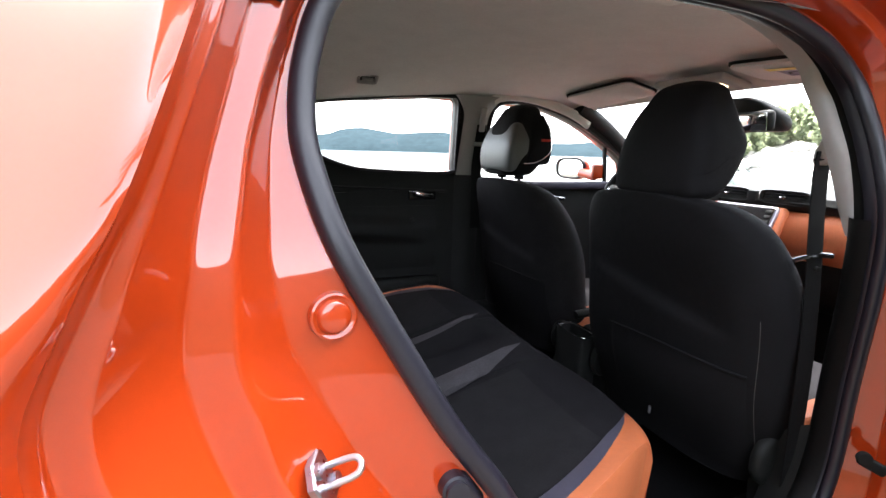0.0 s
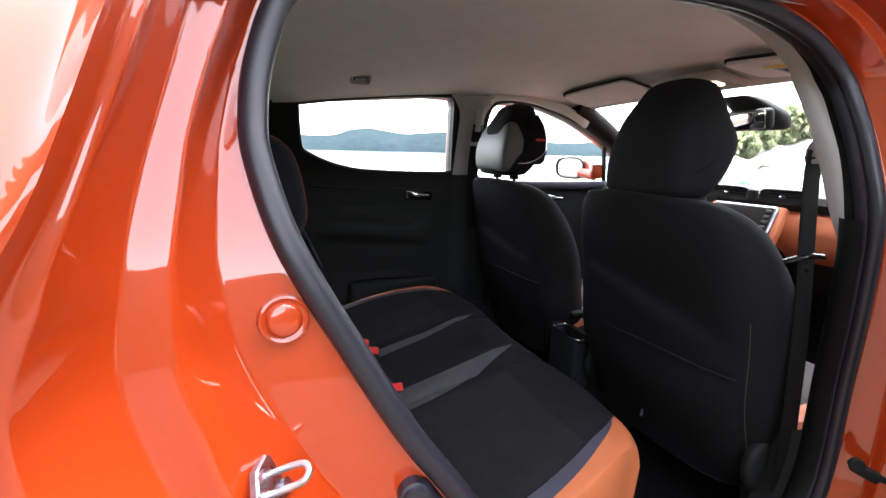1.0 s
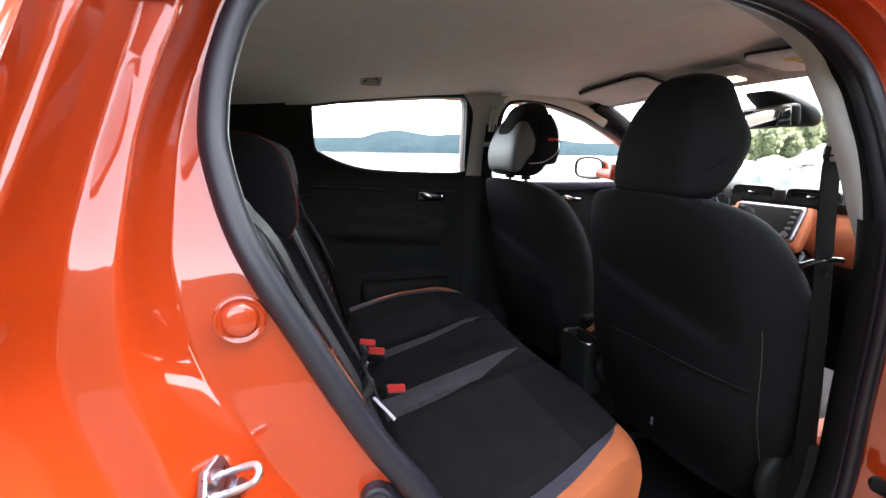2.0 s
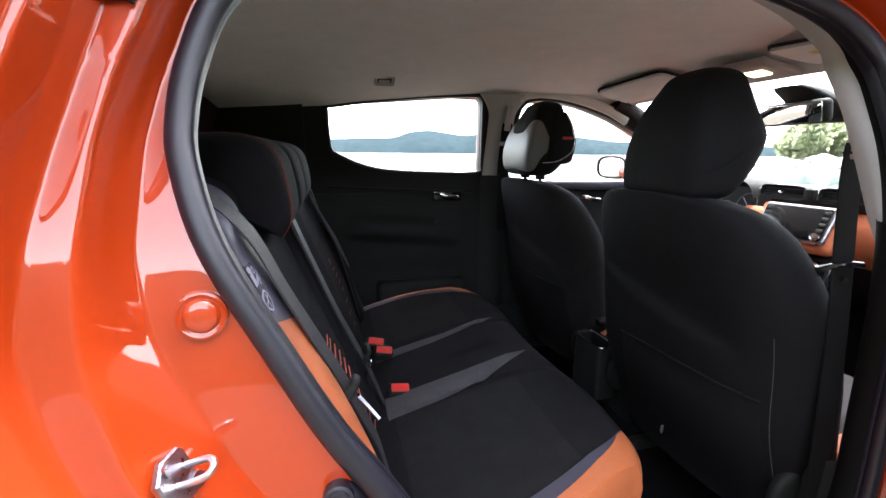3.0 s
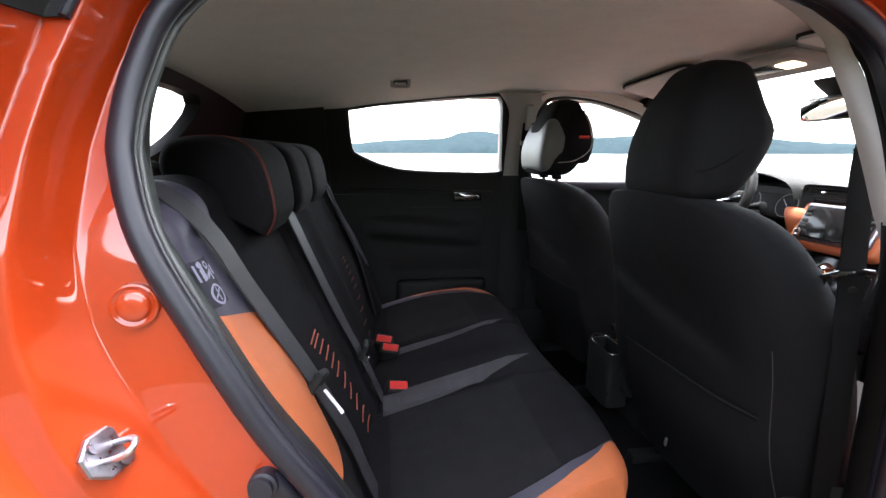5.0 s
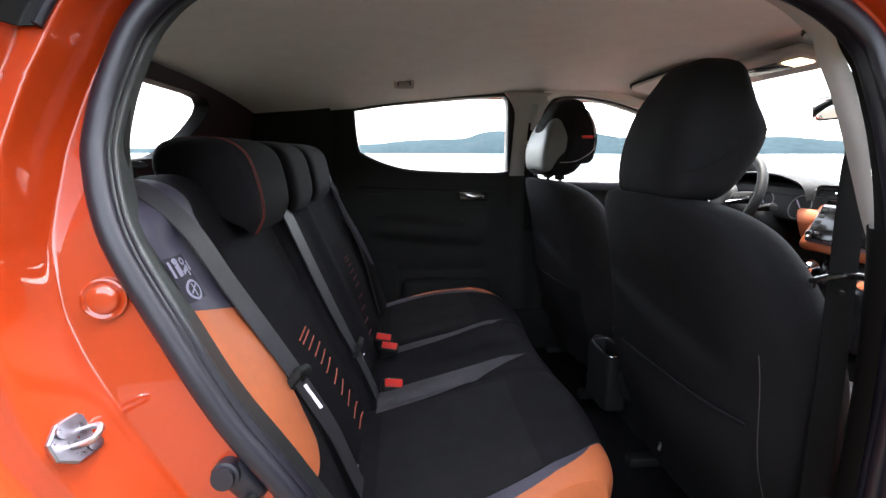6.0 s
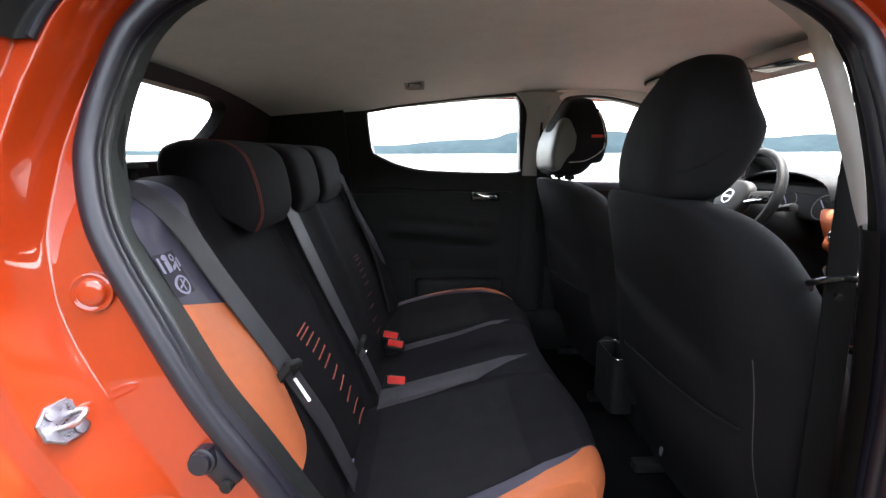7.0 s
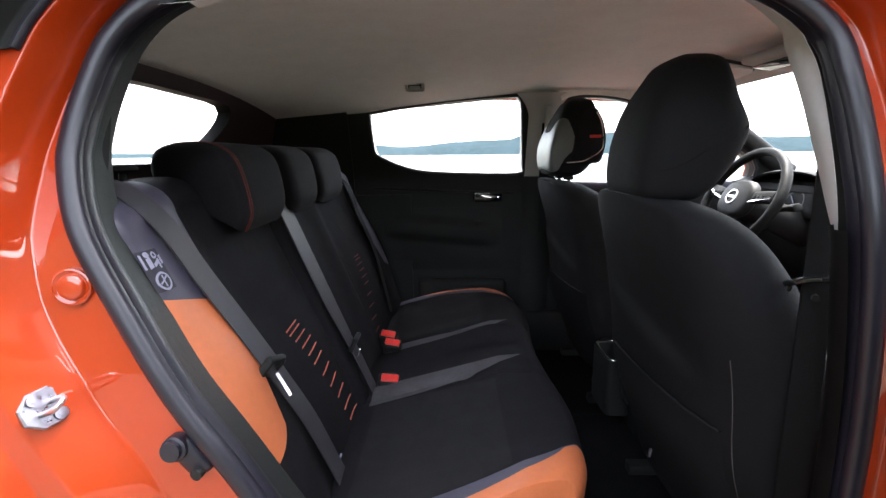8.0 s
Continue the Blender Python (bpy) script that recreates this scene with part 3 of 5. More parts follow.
# hatch with its window
def hatch_pt(y, z):
    return (-0.30 - 0.45 * (1.33 - z) + 0.10 * (abs(y - YC) / 0.6) ** 2, y, z)


HC = (YC, 1.20)
hatch_window = polar([(1.524, 1.262), (1.514, 1.290), (1.47, 1.307), (1.32, 1.316), (YC, 1.320), (0.74, 1.308), (0.64, 1.290), (0.62, 1.265), (0.66, 1.20), (0.74, 1.13), (0.84, 1.115), (YC, 1.112), (1.33, 1.113), (1.40, 1.130), (1.473, 1.18), (1.508, 1.225)], HC)
hatch_outer = polar([(1.80, 1.30), (1.72, 1.36), (YC, 1.385), (0.52, 1.36), (0.44, 1.30), (0.42, 1.0), (0.42, 0.45), (YC, 0.42), (1.82, 0.45), (1.82, 1.0)], HC)
hatch = part("tailgate", rows_mesh([[hatch_pt(y, z) for y, z in hatch_window * (1 - t) + hatch_outer * t] for t in seg(0, 1, 7)], True), SHADEDORANGE, car, "tailgate with a wide window, its orange darkened as in shade")
part("tailgate_frame", rows_mesh([[np.array(hatch_pt(y, z)) + (-0.05 * k, 0, 0) for y, z in hatch_window * (1 - t) + hatch_outer * t] for t, k in ((0.02, 0.1), (0.0, 0.5), (0.0, 1.0), (0.3, 1.0), (1.0, 1.0))], True), DARKENED, hatch, "dark plastic window frame")
hp3 = part("pane", rows_mesh([[np.array(hatch_pt(*(np.array(HC) + (q - np.array(HC)) * s))) + (-0.03, 0, 0) for q in hatch_window] for s in (1, 0.6, 0.3, 0.02)], True), GLASS, hatch, "clear rear glass")
hp3.visible_shadow = False
part("parcel_shelf", slab(lambda x, y: (x, y, 0.985), seg(-0.44, -0.06, 4), seg(0.50, 1.74, 8), (0, 0, -0.02)), CARPET, car, "black carpeted parcel shelf")

# floor, tunnel, sill, bulkhead
part("floor_pan", slab(lambda x, y: (x, y, 0.24 + 0.08 * math.exp(-((y - YC) / 0.13) ** 4)), seg(-0.5, 2.2, 20), seg(0.40, 1.88, 40), (0, 0, -0.04)), CARPET, car, "black carpeted floor")
part("sill", box((0.9, 0.345, 0.27), (2.9, 0.13, 0.17), 0.02, (0, 0, 0), 3), PAINT, car)
part("sill", box((0.9, 1.89, 0.31), (2.9, 0.13, 0.24), 0.02, (0, 0, 0), 3), PLASTIC, car)
part("bulkhead", slab(lambda z, y: (2.05 + 0.12 * (1.0 - z) * 0.2, y, z), seg(0.2, 0.99, 6), seg(0.40, 1.88, 6), (0.03, 0, 0)), PLASTIC, car)


def shield(t, y):
    bow = ((y - YC) / 0.72) ** 2
    return (1.52 + t * 0.70 - 0.16 * bow * (0.6 + 0.4 * t), y, 1.368 - t * 0.385 - 0.03 * bow * (1 - t))


part("header_trim", sheet(lambda t, y: (1.455 + 0.07 * t - 0.10 * ((y - YC) / 0.72) ** 2, y, roof_z(1.455, y) * (1 - t ** 1.5) + (1.362 - 0.03 * ((y - YC) / 0.72) ** 2) * t ** 1.5), seg(0, 1, 8), seg(0.50, 1.76, 24)), LINER, car, "pale cloth header above the windscreen")
ws = part("windscreen", sheet(shield, seg(0, 1, 10), seg(0.50, 1.74, 16)), GLASS, car, "clear windscreen")
ws.visible_shadow = False
for flip in (False, True):
    pts = spline([(1.38, 1.752, 1.352), (1.54, 1.783, 1.285), (1.71, 1.813, 1.190), (1.93, 1.84, 1.045)], 20)
    pl = sweep(pts, oval(0.030, 0.034, 20, 2.4), lambda i: (0, 1, 0))
    part("front_pillar", mirrored(pl) if flip else pl, PLASTIC, car, "dark windscreen pillar")
part("bonnet", slab(lambda x, y: (x, y, 1.0 - 0.10 * (x - 2.1) ** 1.6 - 0.10 * ((y - YC) / 0.8) ** 4), seg(2.15, 3.0, 12), seg(0.36, 1.88, 14), (0, 0, -0.02)), PAINT, car, "glossy orange bonnet")

for flip in (False, True):
    fen = sheet(lambda x, z: (x, 1.93 - 0.10 * max(0.0, x - 2.5) ** 2, z), seg(1.87, 3.0, 10), seg(0.34, 0.93, 8))
    part("front_wing", mirrored(fen) if flip else fen, PAINT, car)
part("rear_wing", sheet(lambda x, z: (x, 1.94 - 0.3 * max(0.0, -x - 0.3) ** 2 - 0.30 * max(0.0, z - 1.03), z), seg(-0.72, 0.06, 12), seg(0.34, 1.04, 12)), PAINT, car)
part("rear_bumper", slab(lambda y, z: (-0.80 + 0.16 * (abs(y - YC) / 0.72) ** 4, y, z), seg(0.34, 1.90, 24), seg(0.22, 0.62, 8), (0.06, 0, 0)), PAINT, car, "glossy orange rear bumper")
part("nose", sheet(lambda y, z: (3.0 + 0.05 * math.cos((y - YC) * 2), y, z), seg(0.36, 1.88, 10), seg(0.25, 0.90, 6)), PAINT, car)
for wx in (-0.36, 2.17):
    for wy, sgn in ((0.30, -1), (1.94, 1)):
        tyre = part("wheel", rows_mesh([[(wx + rr * math.cos(a), wy + sgn * o, 0.305 + rr * math.sin(a)) for a in seg(0, 2 * math.pi, 41)[:-1]] for rr, o in ((0.20, -0.15), (0.29, -0.15), (0.305, -0.12), (0.305, -0.02), (0.29, 0.01), (0.215, 0.01))], True), RUBBER, car, "black tyre")
        part("rim", rows_mesh([[(wx + rr * math.cos(a), wy + sgn * o, 0.305 + rr * math.sin(a)) for a in seg(0, 2 * math.pi, 41)[:-1]] for rr, o in ((0.216, 0.005), (0.19, -0.02), (0.05, -0.01), (0.001, -0.005))], True), ZINC, tyre, "alloy rim")

# door lock striker, stop, plug and hinge on the jamb
strike = thing("door_striker", (0.03, 0.34, 0.86), "bright zinc door striker with two screws, bolted to the orange jamb", "striker")
_i = min((i for i in range(NS) if SEAL[i][0] < 0.5), key=lambda i: abs(SEAL[i][2] - 0.852))
_k = min(range(100), key=lambda k: abs(PROFILE[_i][k][1] - 0.25))
_at = on_jamb(_i, _k)
_n = np.array((-0.85, 0.32, -0.40))
M_STRIKE = look(tuple(_at - _n * 0.006), tuple(_at + _n), 4) @ Matrix.Scale(0.63, 4)  # its face looks out along local z
part("plate", moved(rows_mesh([[(rr * math.cos(a) * 1.0, rr * math.sin(a) * 0.92, z) for a in seg(0.39, 0.39 + 2 * math.pi, 9)[:-1]] for rr, z in ((0.040, -0.008), (0.041, 0.001), (0.038, 0.004), (0.002, 0.004))], True), M_STRIKE), STRIKE, strike, "", True, 20)
loop_path = spline([(-0.012, -0.008, 0.0), (-0.011, -0.008, 0.036), (-0.008, -0.006, 0.050), (0.0, -0.001, 0.055), (0.008, 0.004, 0.050), (0.011, 0.006, 0.036), (0.012, 0.006, 0.0)], 40)
part("loop", moved(sweep(loop_path, oval(0.0046, 0.0046, 14, 2.4), lambda i: (0.5, -1, 0)), M_STRIKE), ZINC, strike)
for dx, dz in ((-0.013, 0.020), (0.013, -0.021)):
    part("screw", moved(join(rod((dx, dz, 0.003), (dx, dz, 0.010), 0.011, 20), rod((dx, dz, 0.009), (dx, dz, 0.0105), 0.006, 6)), M_STRIKE), STRIKE, strike)
stop = thing("door_stop", (0.14, 0.34, 0.80), "black rubber door bump stop fixed in the orange jamb", "bump stop")
part("buffer", join(rod((0.168, 0.385, 0.792), (0.166, 0.350, 0.797), 0.017, 24, 0.015), rod((0.166, 0.351, 0.797), (0.1655, 0.344, 0.798), 0.012, 20)), RUBBER, stop)
part("base", box((0.180, 0.364, 0.780), (0.032, 0.020, 0.054), 0.012, (0, -34, 6), 3), RUBBER, stop)
part("rivet", rod((0.190, 0.358, 0.764), (0.189, 0.349, 0.764), 0.007, 14), PLASTIC, stop)
part("check_strap", join(box((1.040, 0.372, 0.575), (0.05, 0.016, 0.022), 0.006, (0, 25, -38), 3), box((1.075, 0.345, 0.560), (0.06, 0.006, 0.014), 0.003, (0, 20, -38)), rod((1.022, 0.382, 0.592), (1.016, 0.374, 0.592), 0.012, 16)), PLASTIC, car, "black door check strap")
part("plug", moved(rows_mesh([[(rr * math.cos(a), rr * math.sin(a), z) for a in seg(0, 2 * math.pi, 37)[:-1]] for rr, z in ((0.0225, -0.006), (0.0215, 0.0018), (0.0195, 0.0026), (0.0172, 0.0008), (0.0158, 0.0006), (0.0142, 0.0040), (0.0125, 0.0052), (0.0070, 0.0058), (0.0005, 0.0060))], True), look(tuple(jamb_pt(0.985, 0.14, 0.052)), tuple(jamb_pt(0.985, 0.14, 0.052) + np.array((-0.12, 1, -0.12))))), PAINT, car, "orange painted round plug")


# ---------------------------------------------------------------- rear bench
bench = thing("rear_bench", (0.40, YC, 0.28), "black fabric rear bench with orange and slate leatherette bolsters", "car seat")
Y0, Y1 = 0.430, 1.81  # its two ends


def bench_mid(y):
    return abs(y - YC)


def back_face(y, z):
    """The front face of the bench's backrest."""
    x = 0.245 - (z - 0.50) * 0.40
    m = bench_mid(y)
    outer = 0.040 / (1 + math.exp(-(m - 0.50) / 0.018))  # outer bolsters
    inner = 0.022 * math.exp(-((m - 0.135) / 0.05) ** 2)
    lumbar = 0.022 * math.exp(-((z - 0.70) / 0.14) ** 2) * math.exp(-((m - 0.36) / 0.16) ** 4)
    groove = -0.012 * math.exp(-((m - 0.175) / 0.008) ** 2) - 0.006 * math.exp(-((z - 0.835) / 0.010) ** 2) * math.exp(-((m - 0.35) / 0.15) ** 6)
    end = -0.10 * max(0.0, (m - 0.64) / 0.04) ** 2 * 0.45
    bulge = 0.016 * math.exp(-((m - 0.60) / 0.055) ** 2) * math.exp(-((z - 0.74) / 0.135) ** 4)
    return x + outer * (0.75 + 0.25 * math.exp(-((z - 0.75) / 0.2) ** 2)) + inner + lumbar + groove + end + bulge


def back_top(y):
    return 1.095 - 0.035 * max(0.0, (bench_mid(y) - 0.48) / 0.20) ** 2


def back_pt(y, t):
    """t from 0 at the seat to 1 at the top edge, then over the top to the rear at 1.3."""
    top = back_top(y)
    if t <= 0.9:
        z = 0.44 + (top - 0.05 - 0.44) * t / 0.9
        return (back_face(y, z), y, z)
    a = (t - 0.9) / 0.4 * math.pi
    x0 = back_face(y, top - 0.05)
    if a < math.pi / 2 * 1.0001:
        return (x0 - 0.065 * (1 - math.cos(a)), y, top - 0.05 + 0.05 * math.sin(a))
    b = a - math.pi / 2
    return (x0 - 0.065 - 0.065 * math.sin(b), y, top - 0.06 * (1 - math.cos(b)) * 1.0)


ts = np.r_[seg(0, 0.9, 46), seg(0.91, 1.3, 16)]


def back_edge(t):
    """The seam between the middle of the backrest and its outer bolster."""
    return 0.532 + 0.075 * max(0.0, min(1.0, (t - 0.2) / 0.48)) ** 1.4 - 0.03 * max(0.0, t - 0.75)


def seam_t(y):
    """Where orange gives way to slate: the seam falls towards the middle of the car."""
    z = 0.934 - (y - 0.488) * 0.30 - 4.0 * max(0.0, y - 0.56) ** 2
    return (z - 0.44) / (back_top(y) - 0.05 - 0.44) * 0.9


def foot_t(y):
    """The lower end of the coloured bolster, rounded off towards the middle."""
    return 0.345 + 0.075 * max(0.0, (y - 0.45) / 0.135) ** 2


def back_patch(t_list, inner, far, upto=None, start=None, foot=False):
    """The middle of the backrest (inner) or its outer bolster, one side of the car."""
    rows = []
    for k, t in enumerate(t_list):
        row = []
        for q in seg(0, 1, 80 if inner else 30):
            tt = t
            for _ in range(3):
                a, b = (back_edge(tt), YC) if inner else (Y0, back_edge(tt))
                y = a + (b - a) * q
                if upto is not None:
                    tt = foot_t(y) + (seam_t(y) - foot_t(y)) * t
                elif foot:
                    tt = foot_t(y) * t
                if start is not None:
                    tt = seam_t(y) + (start - seam_t(y)) * t
            row.append(back_pt(y, tt))
        rows.append([(x, 2 * YC - y, z) for x, y, z in row] if far else row)
    return rows_mesh(rows)


for far in (False, True):
    part("backrest", back_patch(ts, True, far), FABRIC, bench)
    part("bolster", back_patch(seg(0, 1, 40), False, far, None, 1.3), VIOLET, bench, "slate leatherette upper bolster")
    part("bolster", back_patch(seg(0, 1, 30), False, far, 0.33), VIOLET if far else ORANGE, bench, "slate leatherette lower bolster" if far else "orange leatherette lower bolster")
    part("bolster_foot", back_patch(seg(0, 1, 16), False, far, foot=True), FABRIC, bench)
part("back_shell", slab(lambda y, z: (-0.02 - 0.10 * (z - 0.5), y, z), seg(Y0 + 0.02, Y1 - 0.02, 6), seg(0.42, 1.05, 6), (-0.02, 0, 0)), CARPET, bench)


def cushion_z(x, y):
    m = bench_mid(y)
    z = 0.492 + 0.092 * min(1.0, max(0.0, (x - 0.26) / 0.36)) ** 0.85
    z += 0.004 * math.exp(-((m - 0.0) / 0.16) ** 4)
    z += 0.008 * math.exp(-((m - 0.60) / 0.07) ** 2)
    z -= 0.018 * math.exp(-((m - 0.36) / 0.13) ** 4) * math.exp(-((x - 0.45) / 0.14) ** 2)
    z -= 0.007 * math.exp(-((m - 0.165) / 0.008) ** 2)
    return z - 0.05 * max(0.0, (m - 0.61) / 0.06) ** 2


def front_x(y):
    return 0.742 + 0.024 * math.exp(-((bench_mid(y) - 0.30) / 0.16) ** 2) - 0.22 * (1 - math.sqrt(1 - min(0.97, max(0.0, (bench_mid(y) - 0.455) / 0.165)) ** 2))


def cushion_pt(y, t):
    """t from 0 at the back to 1 at the nose, then down the front to 1.5."""
    f = front_x(y)
    if t <= 1:
        x = 0.22 + (f - 0.06 - 0.22) * t
        return (x, y, cushion_z(x, y))
    a = min(1.0, (t - 1) / 0.25) * math.pi / 2
    z0 = cushion_z(f - 0.06, y)
    down = max(0.0, (t - 1.25) / 0.25)
    return (f - 0.06 + 0.06 * math.sin(a) - 0.012 * down, y, z0 - 0.055 * (1 - math.cos(a)) - 0.16 * down)


S1, S2 = 0.506, 0.550  # the seams of the slate band


def y_side(base, t):
    """The seams of the outer bolster run in towards the nose."""
    taper = (S2 - S1 - 0.003) * max(0.0, min(1.0, (t - 0.72) / 0.32)) ** 2 if base == S1 else 0.0
    return base + taper + 0.112 * (max(0.0, min(t, 1.12) - 0.44) / 0.62) ** 1.7


tc = np.r_[seg(0, 1, 44), seg(1.02, 1.25, 12), seg(1.3, 1.5, 4)]


def cushion_strip(ya, yb, n, far):
    rows = []
    for k in seg(0, 1, n):
        row = []
        for t in tc:
            a, b = (y_side(ya, t) if ya > Y0 else ya), y_side(yb, t)
            y = a + (b - a) * k
            p = cushion_pt(y, t)
            row.append((p[0], 2 * YC - y if far else y, p[2]))
        rows.append(row)
    return rows_mesh(rows)


for far in (False, True):
    edge_row = np.array([cushion_pt(y_side(Y0 + 0.015, t), t) for t in tc])
    flank = [edge_row, edge_row - (0.0, 0.004, 0.012), edge_row * (1, 1, 0) + (-0.012, 0.0, 0.36)]
    flank = [np.c_[r[:, 0], 2 * YC - r[:, 1], r[:, 2]] if far else r for r in flank]
    part("cushion_side", rows_mesh(flank), FABRIC if far else ORANGE, bench)
for far in (False, True):
    if far:
        # Black strip narrows the far orange edge, standing in for shade on it.
        part("shade_flank", cushion_strip(Y0 + 0.015, 0.486, 10, far), FABRIC, bench)
        part("cushion_bolster", cushion_strip(0.486, S1, 6, far), ORANGE, bench, "orange leatherette cushion edge")
    else:
        part("cushion_bolster", cushion_strip(Y0 + 0.015, S1, 16, far), ORANGE, bench, "orange leatherette cushion edge")
    part("cushion_band", cushion_strip(S1, S2, 6, far), VIOLET, bench, "slate leatherette cushion band")
    part("cushion", cushion_strip(S2, YC, 70, far), FABRIC, bench)


# paler slivers between the places, and paler seat inserts, lying on the cushion
def on_cushion(x, y, up=0.003):
    return (x, y, cushion_z(x, y) + up)


def sliver(y_back, w, y_tip):
    rows = []
    for t in seg(0, 1, 34):
        x = 0.28 + 0.40 * t
        c = y_back + (y_tip - y_back) * t ** 2.6
        h = w * (1 - t ** 2.8) * 0.5 + 0.001
        rows.append([on_cushion(x, c + h * k, 0.0035) for k in seg(-1, 1, 7)])
    return rows_mesh(rows)


part("grey_insert", sliver(0.966, 0.088, 1.040), GREYBAND, bench, "paler grey fabric insert")
part("grey_insert", sliver(1.250, 0.058, 1.311), GREYBAND, bench, "paler grey fabric insert")
for far in (False, True):
    rows = []
    for x in seg(0.295, 0.600, 26):
        near = y_side(S2, (x - 0.22) / 0.470) + 0.010 * (x - 0.295) / 0.305 + 0.002
        rows.append([on_cushion(x, near + (0.922 - near) * k, 0.002) for k in seg(0, 1, 20)])
    v, f = rows_mesh(rows)
    part("seat_insert", mirrored((v, f)) if far else (v, f), FABRIC2, bench, "charcoal fabric seat insert")

# lighter lower panels of the backrest with their short red stitches
for far in (False, True):
    for z, ya in ((0.777, 0.783), (0.767, 0.787), (0.751, 0.795), (0.732, 0.806), (0.711, 0.814), (0.688, 0.820), (0.653, 0.837), (0.616, 0.856), (0.577, 0.875), (0.539, 0.886), (0.508, 0.892)):
        path = [(back_face(y, z + (y - ya) * 0.05) + 0.0008, y, z + (y - ya) * 0.05) for y in seg(ya - 0.031, ya + 0.031, 8)]
        st = sweep(np.array(path), oval(0.0015, 0.0015, 6, 2), lambda i: (0, 0, 1))
        part("stitch", mirrored(st) if far else st, THREAD if far else STITCH, bench)


def rear_headrest(y, w, name="headrest"):
    """A hooded headrest that laps over the top of the backrest."""
    def at(a, t):
        # t across the width, a round the section from the front foot over the top to the back
        edge = 1 - abs(t) ** 9
        yy = y + w * t
        prof = spline([(0.088, 0.985), (0.104, 1.02), (0.100, 1.075), (0.084, 1.128), (0.050, 1.153), (0.0, 1.158), (-0.052, 1.148), (-0.070, 1.115), (-0.062, 1.085), (-0.02, 1.055), (0.04, 1.012)], 60)
        c = np.array((0.02, 1.075))
        p = c + (prof[a] - c) * (0.80 + 0.20 * edge ** 0.5)
        taper = 0.012 * (1.0 - (p[1] - 0.98) / 0.18) * abs(t)
        return (p[0], yy - math.copysign(taper, t) if t else yy, p[1])
    rows = [[at(a, math.sin(t * math.pi / 2)) for a in range(60)] for t in seg(-1, 1, 31)]
    h = part(name, rows_mesh(rows, True, True), FABRIC, bench, "black fabric headrest with red double stitching")
    for side in (-1,) if y < 1.0 else ():
        for o in (0.0, 0.008):
            t = side * (0.78 - o / w)
            line = np.array([at(a, t) for a in range(0, 34)])
            c = np.array((0.02, y, 1.075))
            n = (line - c)
            n /= np.linalg.norm(n, axis=1)[:, None]
            part("seam", sweep(line + n * 0.0005, oval(0.0009, 0.0009, 6, 2), lambda i: (0, 1, 0)), THREAD, h, "red stitching")
    return h


rear_headrest(0.842, 0.124)
rear_headrest(YC, 0.105)
rear_headrest(2 * YC - 0.838, 0.140)

# child seat tag on the near bolster
def on_back(y, z, up):
    return (back_face(y, z) + up, y, z)


def disc_on_back(yc, zc, r0, r1, up, n=28):
    return rows_mesh([[on_back(yc + r * math.cos(a), zc + r * math.sin(a), up) for a in seg(0, 2 * math.pi, n)[:-1]] for r in (max(r0, 0.0004), r1)], True)


tag = part("airbag_tag", sheet(lambda y, z: on_back(y, z, 0.0025), seg(0.466, 0.500, 8), seg(0.950, 1.006, 8)), TAGCLOTH, bench, "dark sewn tag with pale pictograms")
flat = lambda y0, y1, z0, z1, slope=0.0: sheet(lambda y, z: on_back(y, z + (y - 0.48) * slope, 0.004), seg(y0, y1, 4), seg(z0, z1, 4))
for mark in (join(disc_on_back(0.4825, 0.9635, 0.0096, 0.0128, 0.004), flat(0.4745, 0.4905, 0.9622, 0.9648, 0.5), flat(0.4812, 0.4838, 0.9555, 0.9715)),
             join(disc_on_back(0.4760, 1.0010, 0, 0.0042, 0.004), flat(0.4725, 0.4795, 0.984, 0.998, 0.3)), flat(0.4665, 0.4690, 0.982, 1.002), flat(0.4810, 0.4935, 0.982, 0.987, 0.5),
             flat(0.4895, 0.4930, 0.980, 0.993), disc_on_back(0.4885, 0.9985, 0.0022, 0.0048, 0.004), flat(0.4950, 0.4990, 0.978, 0.990, 0.4)):
    part("pictogram", mark, WHITE, tag, "pale child seat pictogram")
part("isofix_label", box((back_face(0.727, 0.50) + 0.004, 0.727, 0.500), (0.004, 0.012, 0.02), 0.001, (0, 20, 0)), WHITE, bench, "small white anchor label")

# buckles at the seat's crease
def buckle(x, y, z, rz, label):
    b = thing("seat_belt_buckle", (x, y, z - 0.03), label, "belt buckle", "buckles on the rear bench")
    m = pose(x + 0.012, y - 0.004, z + 0.002, 32, 8, rz)
    part("housing", moved(box((0, 0, -0.012), (0.060, 0.036, 0.060), 0.009, (0, 0, 0), 3), m), PLASTIC, b)
    part("release_button", moved(box((0.002, 0, 0.0185), (0.047, 0.023, 0.007), 0.003, (0, 0, 0), 3), m), RED, b, "red release button")
    part("slot", moved(box((0, 0.014, 0.0175), (0.034, 0.004, 0.004), 0.001), m), GLOSSBLACK, b)
    return b


buckle(0.305, 1.030, 0.515, 4, "black belt buckle with a red release button, on the rear bench")
buckle(0.289, 1.235, 0.530, -6, "black belt buckle with a red release button, on the rear bench")
buckle(0.270, 1.285, 0.538, -8, "black belt buckle with a red release button, on the rear bench")


def ribbon(pts, width, side, n=40, thick=0.0012):
    path = spline(pts, n)
    return sweep(path, [(-width / 2, -thick), (width / 2, -thick), (width / 2, thick), (-width / 2, thick)], side)


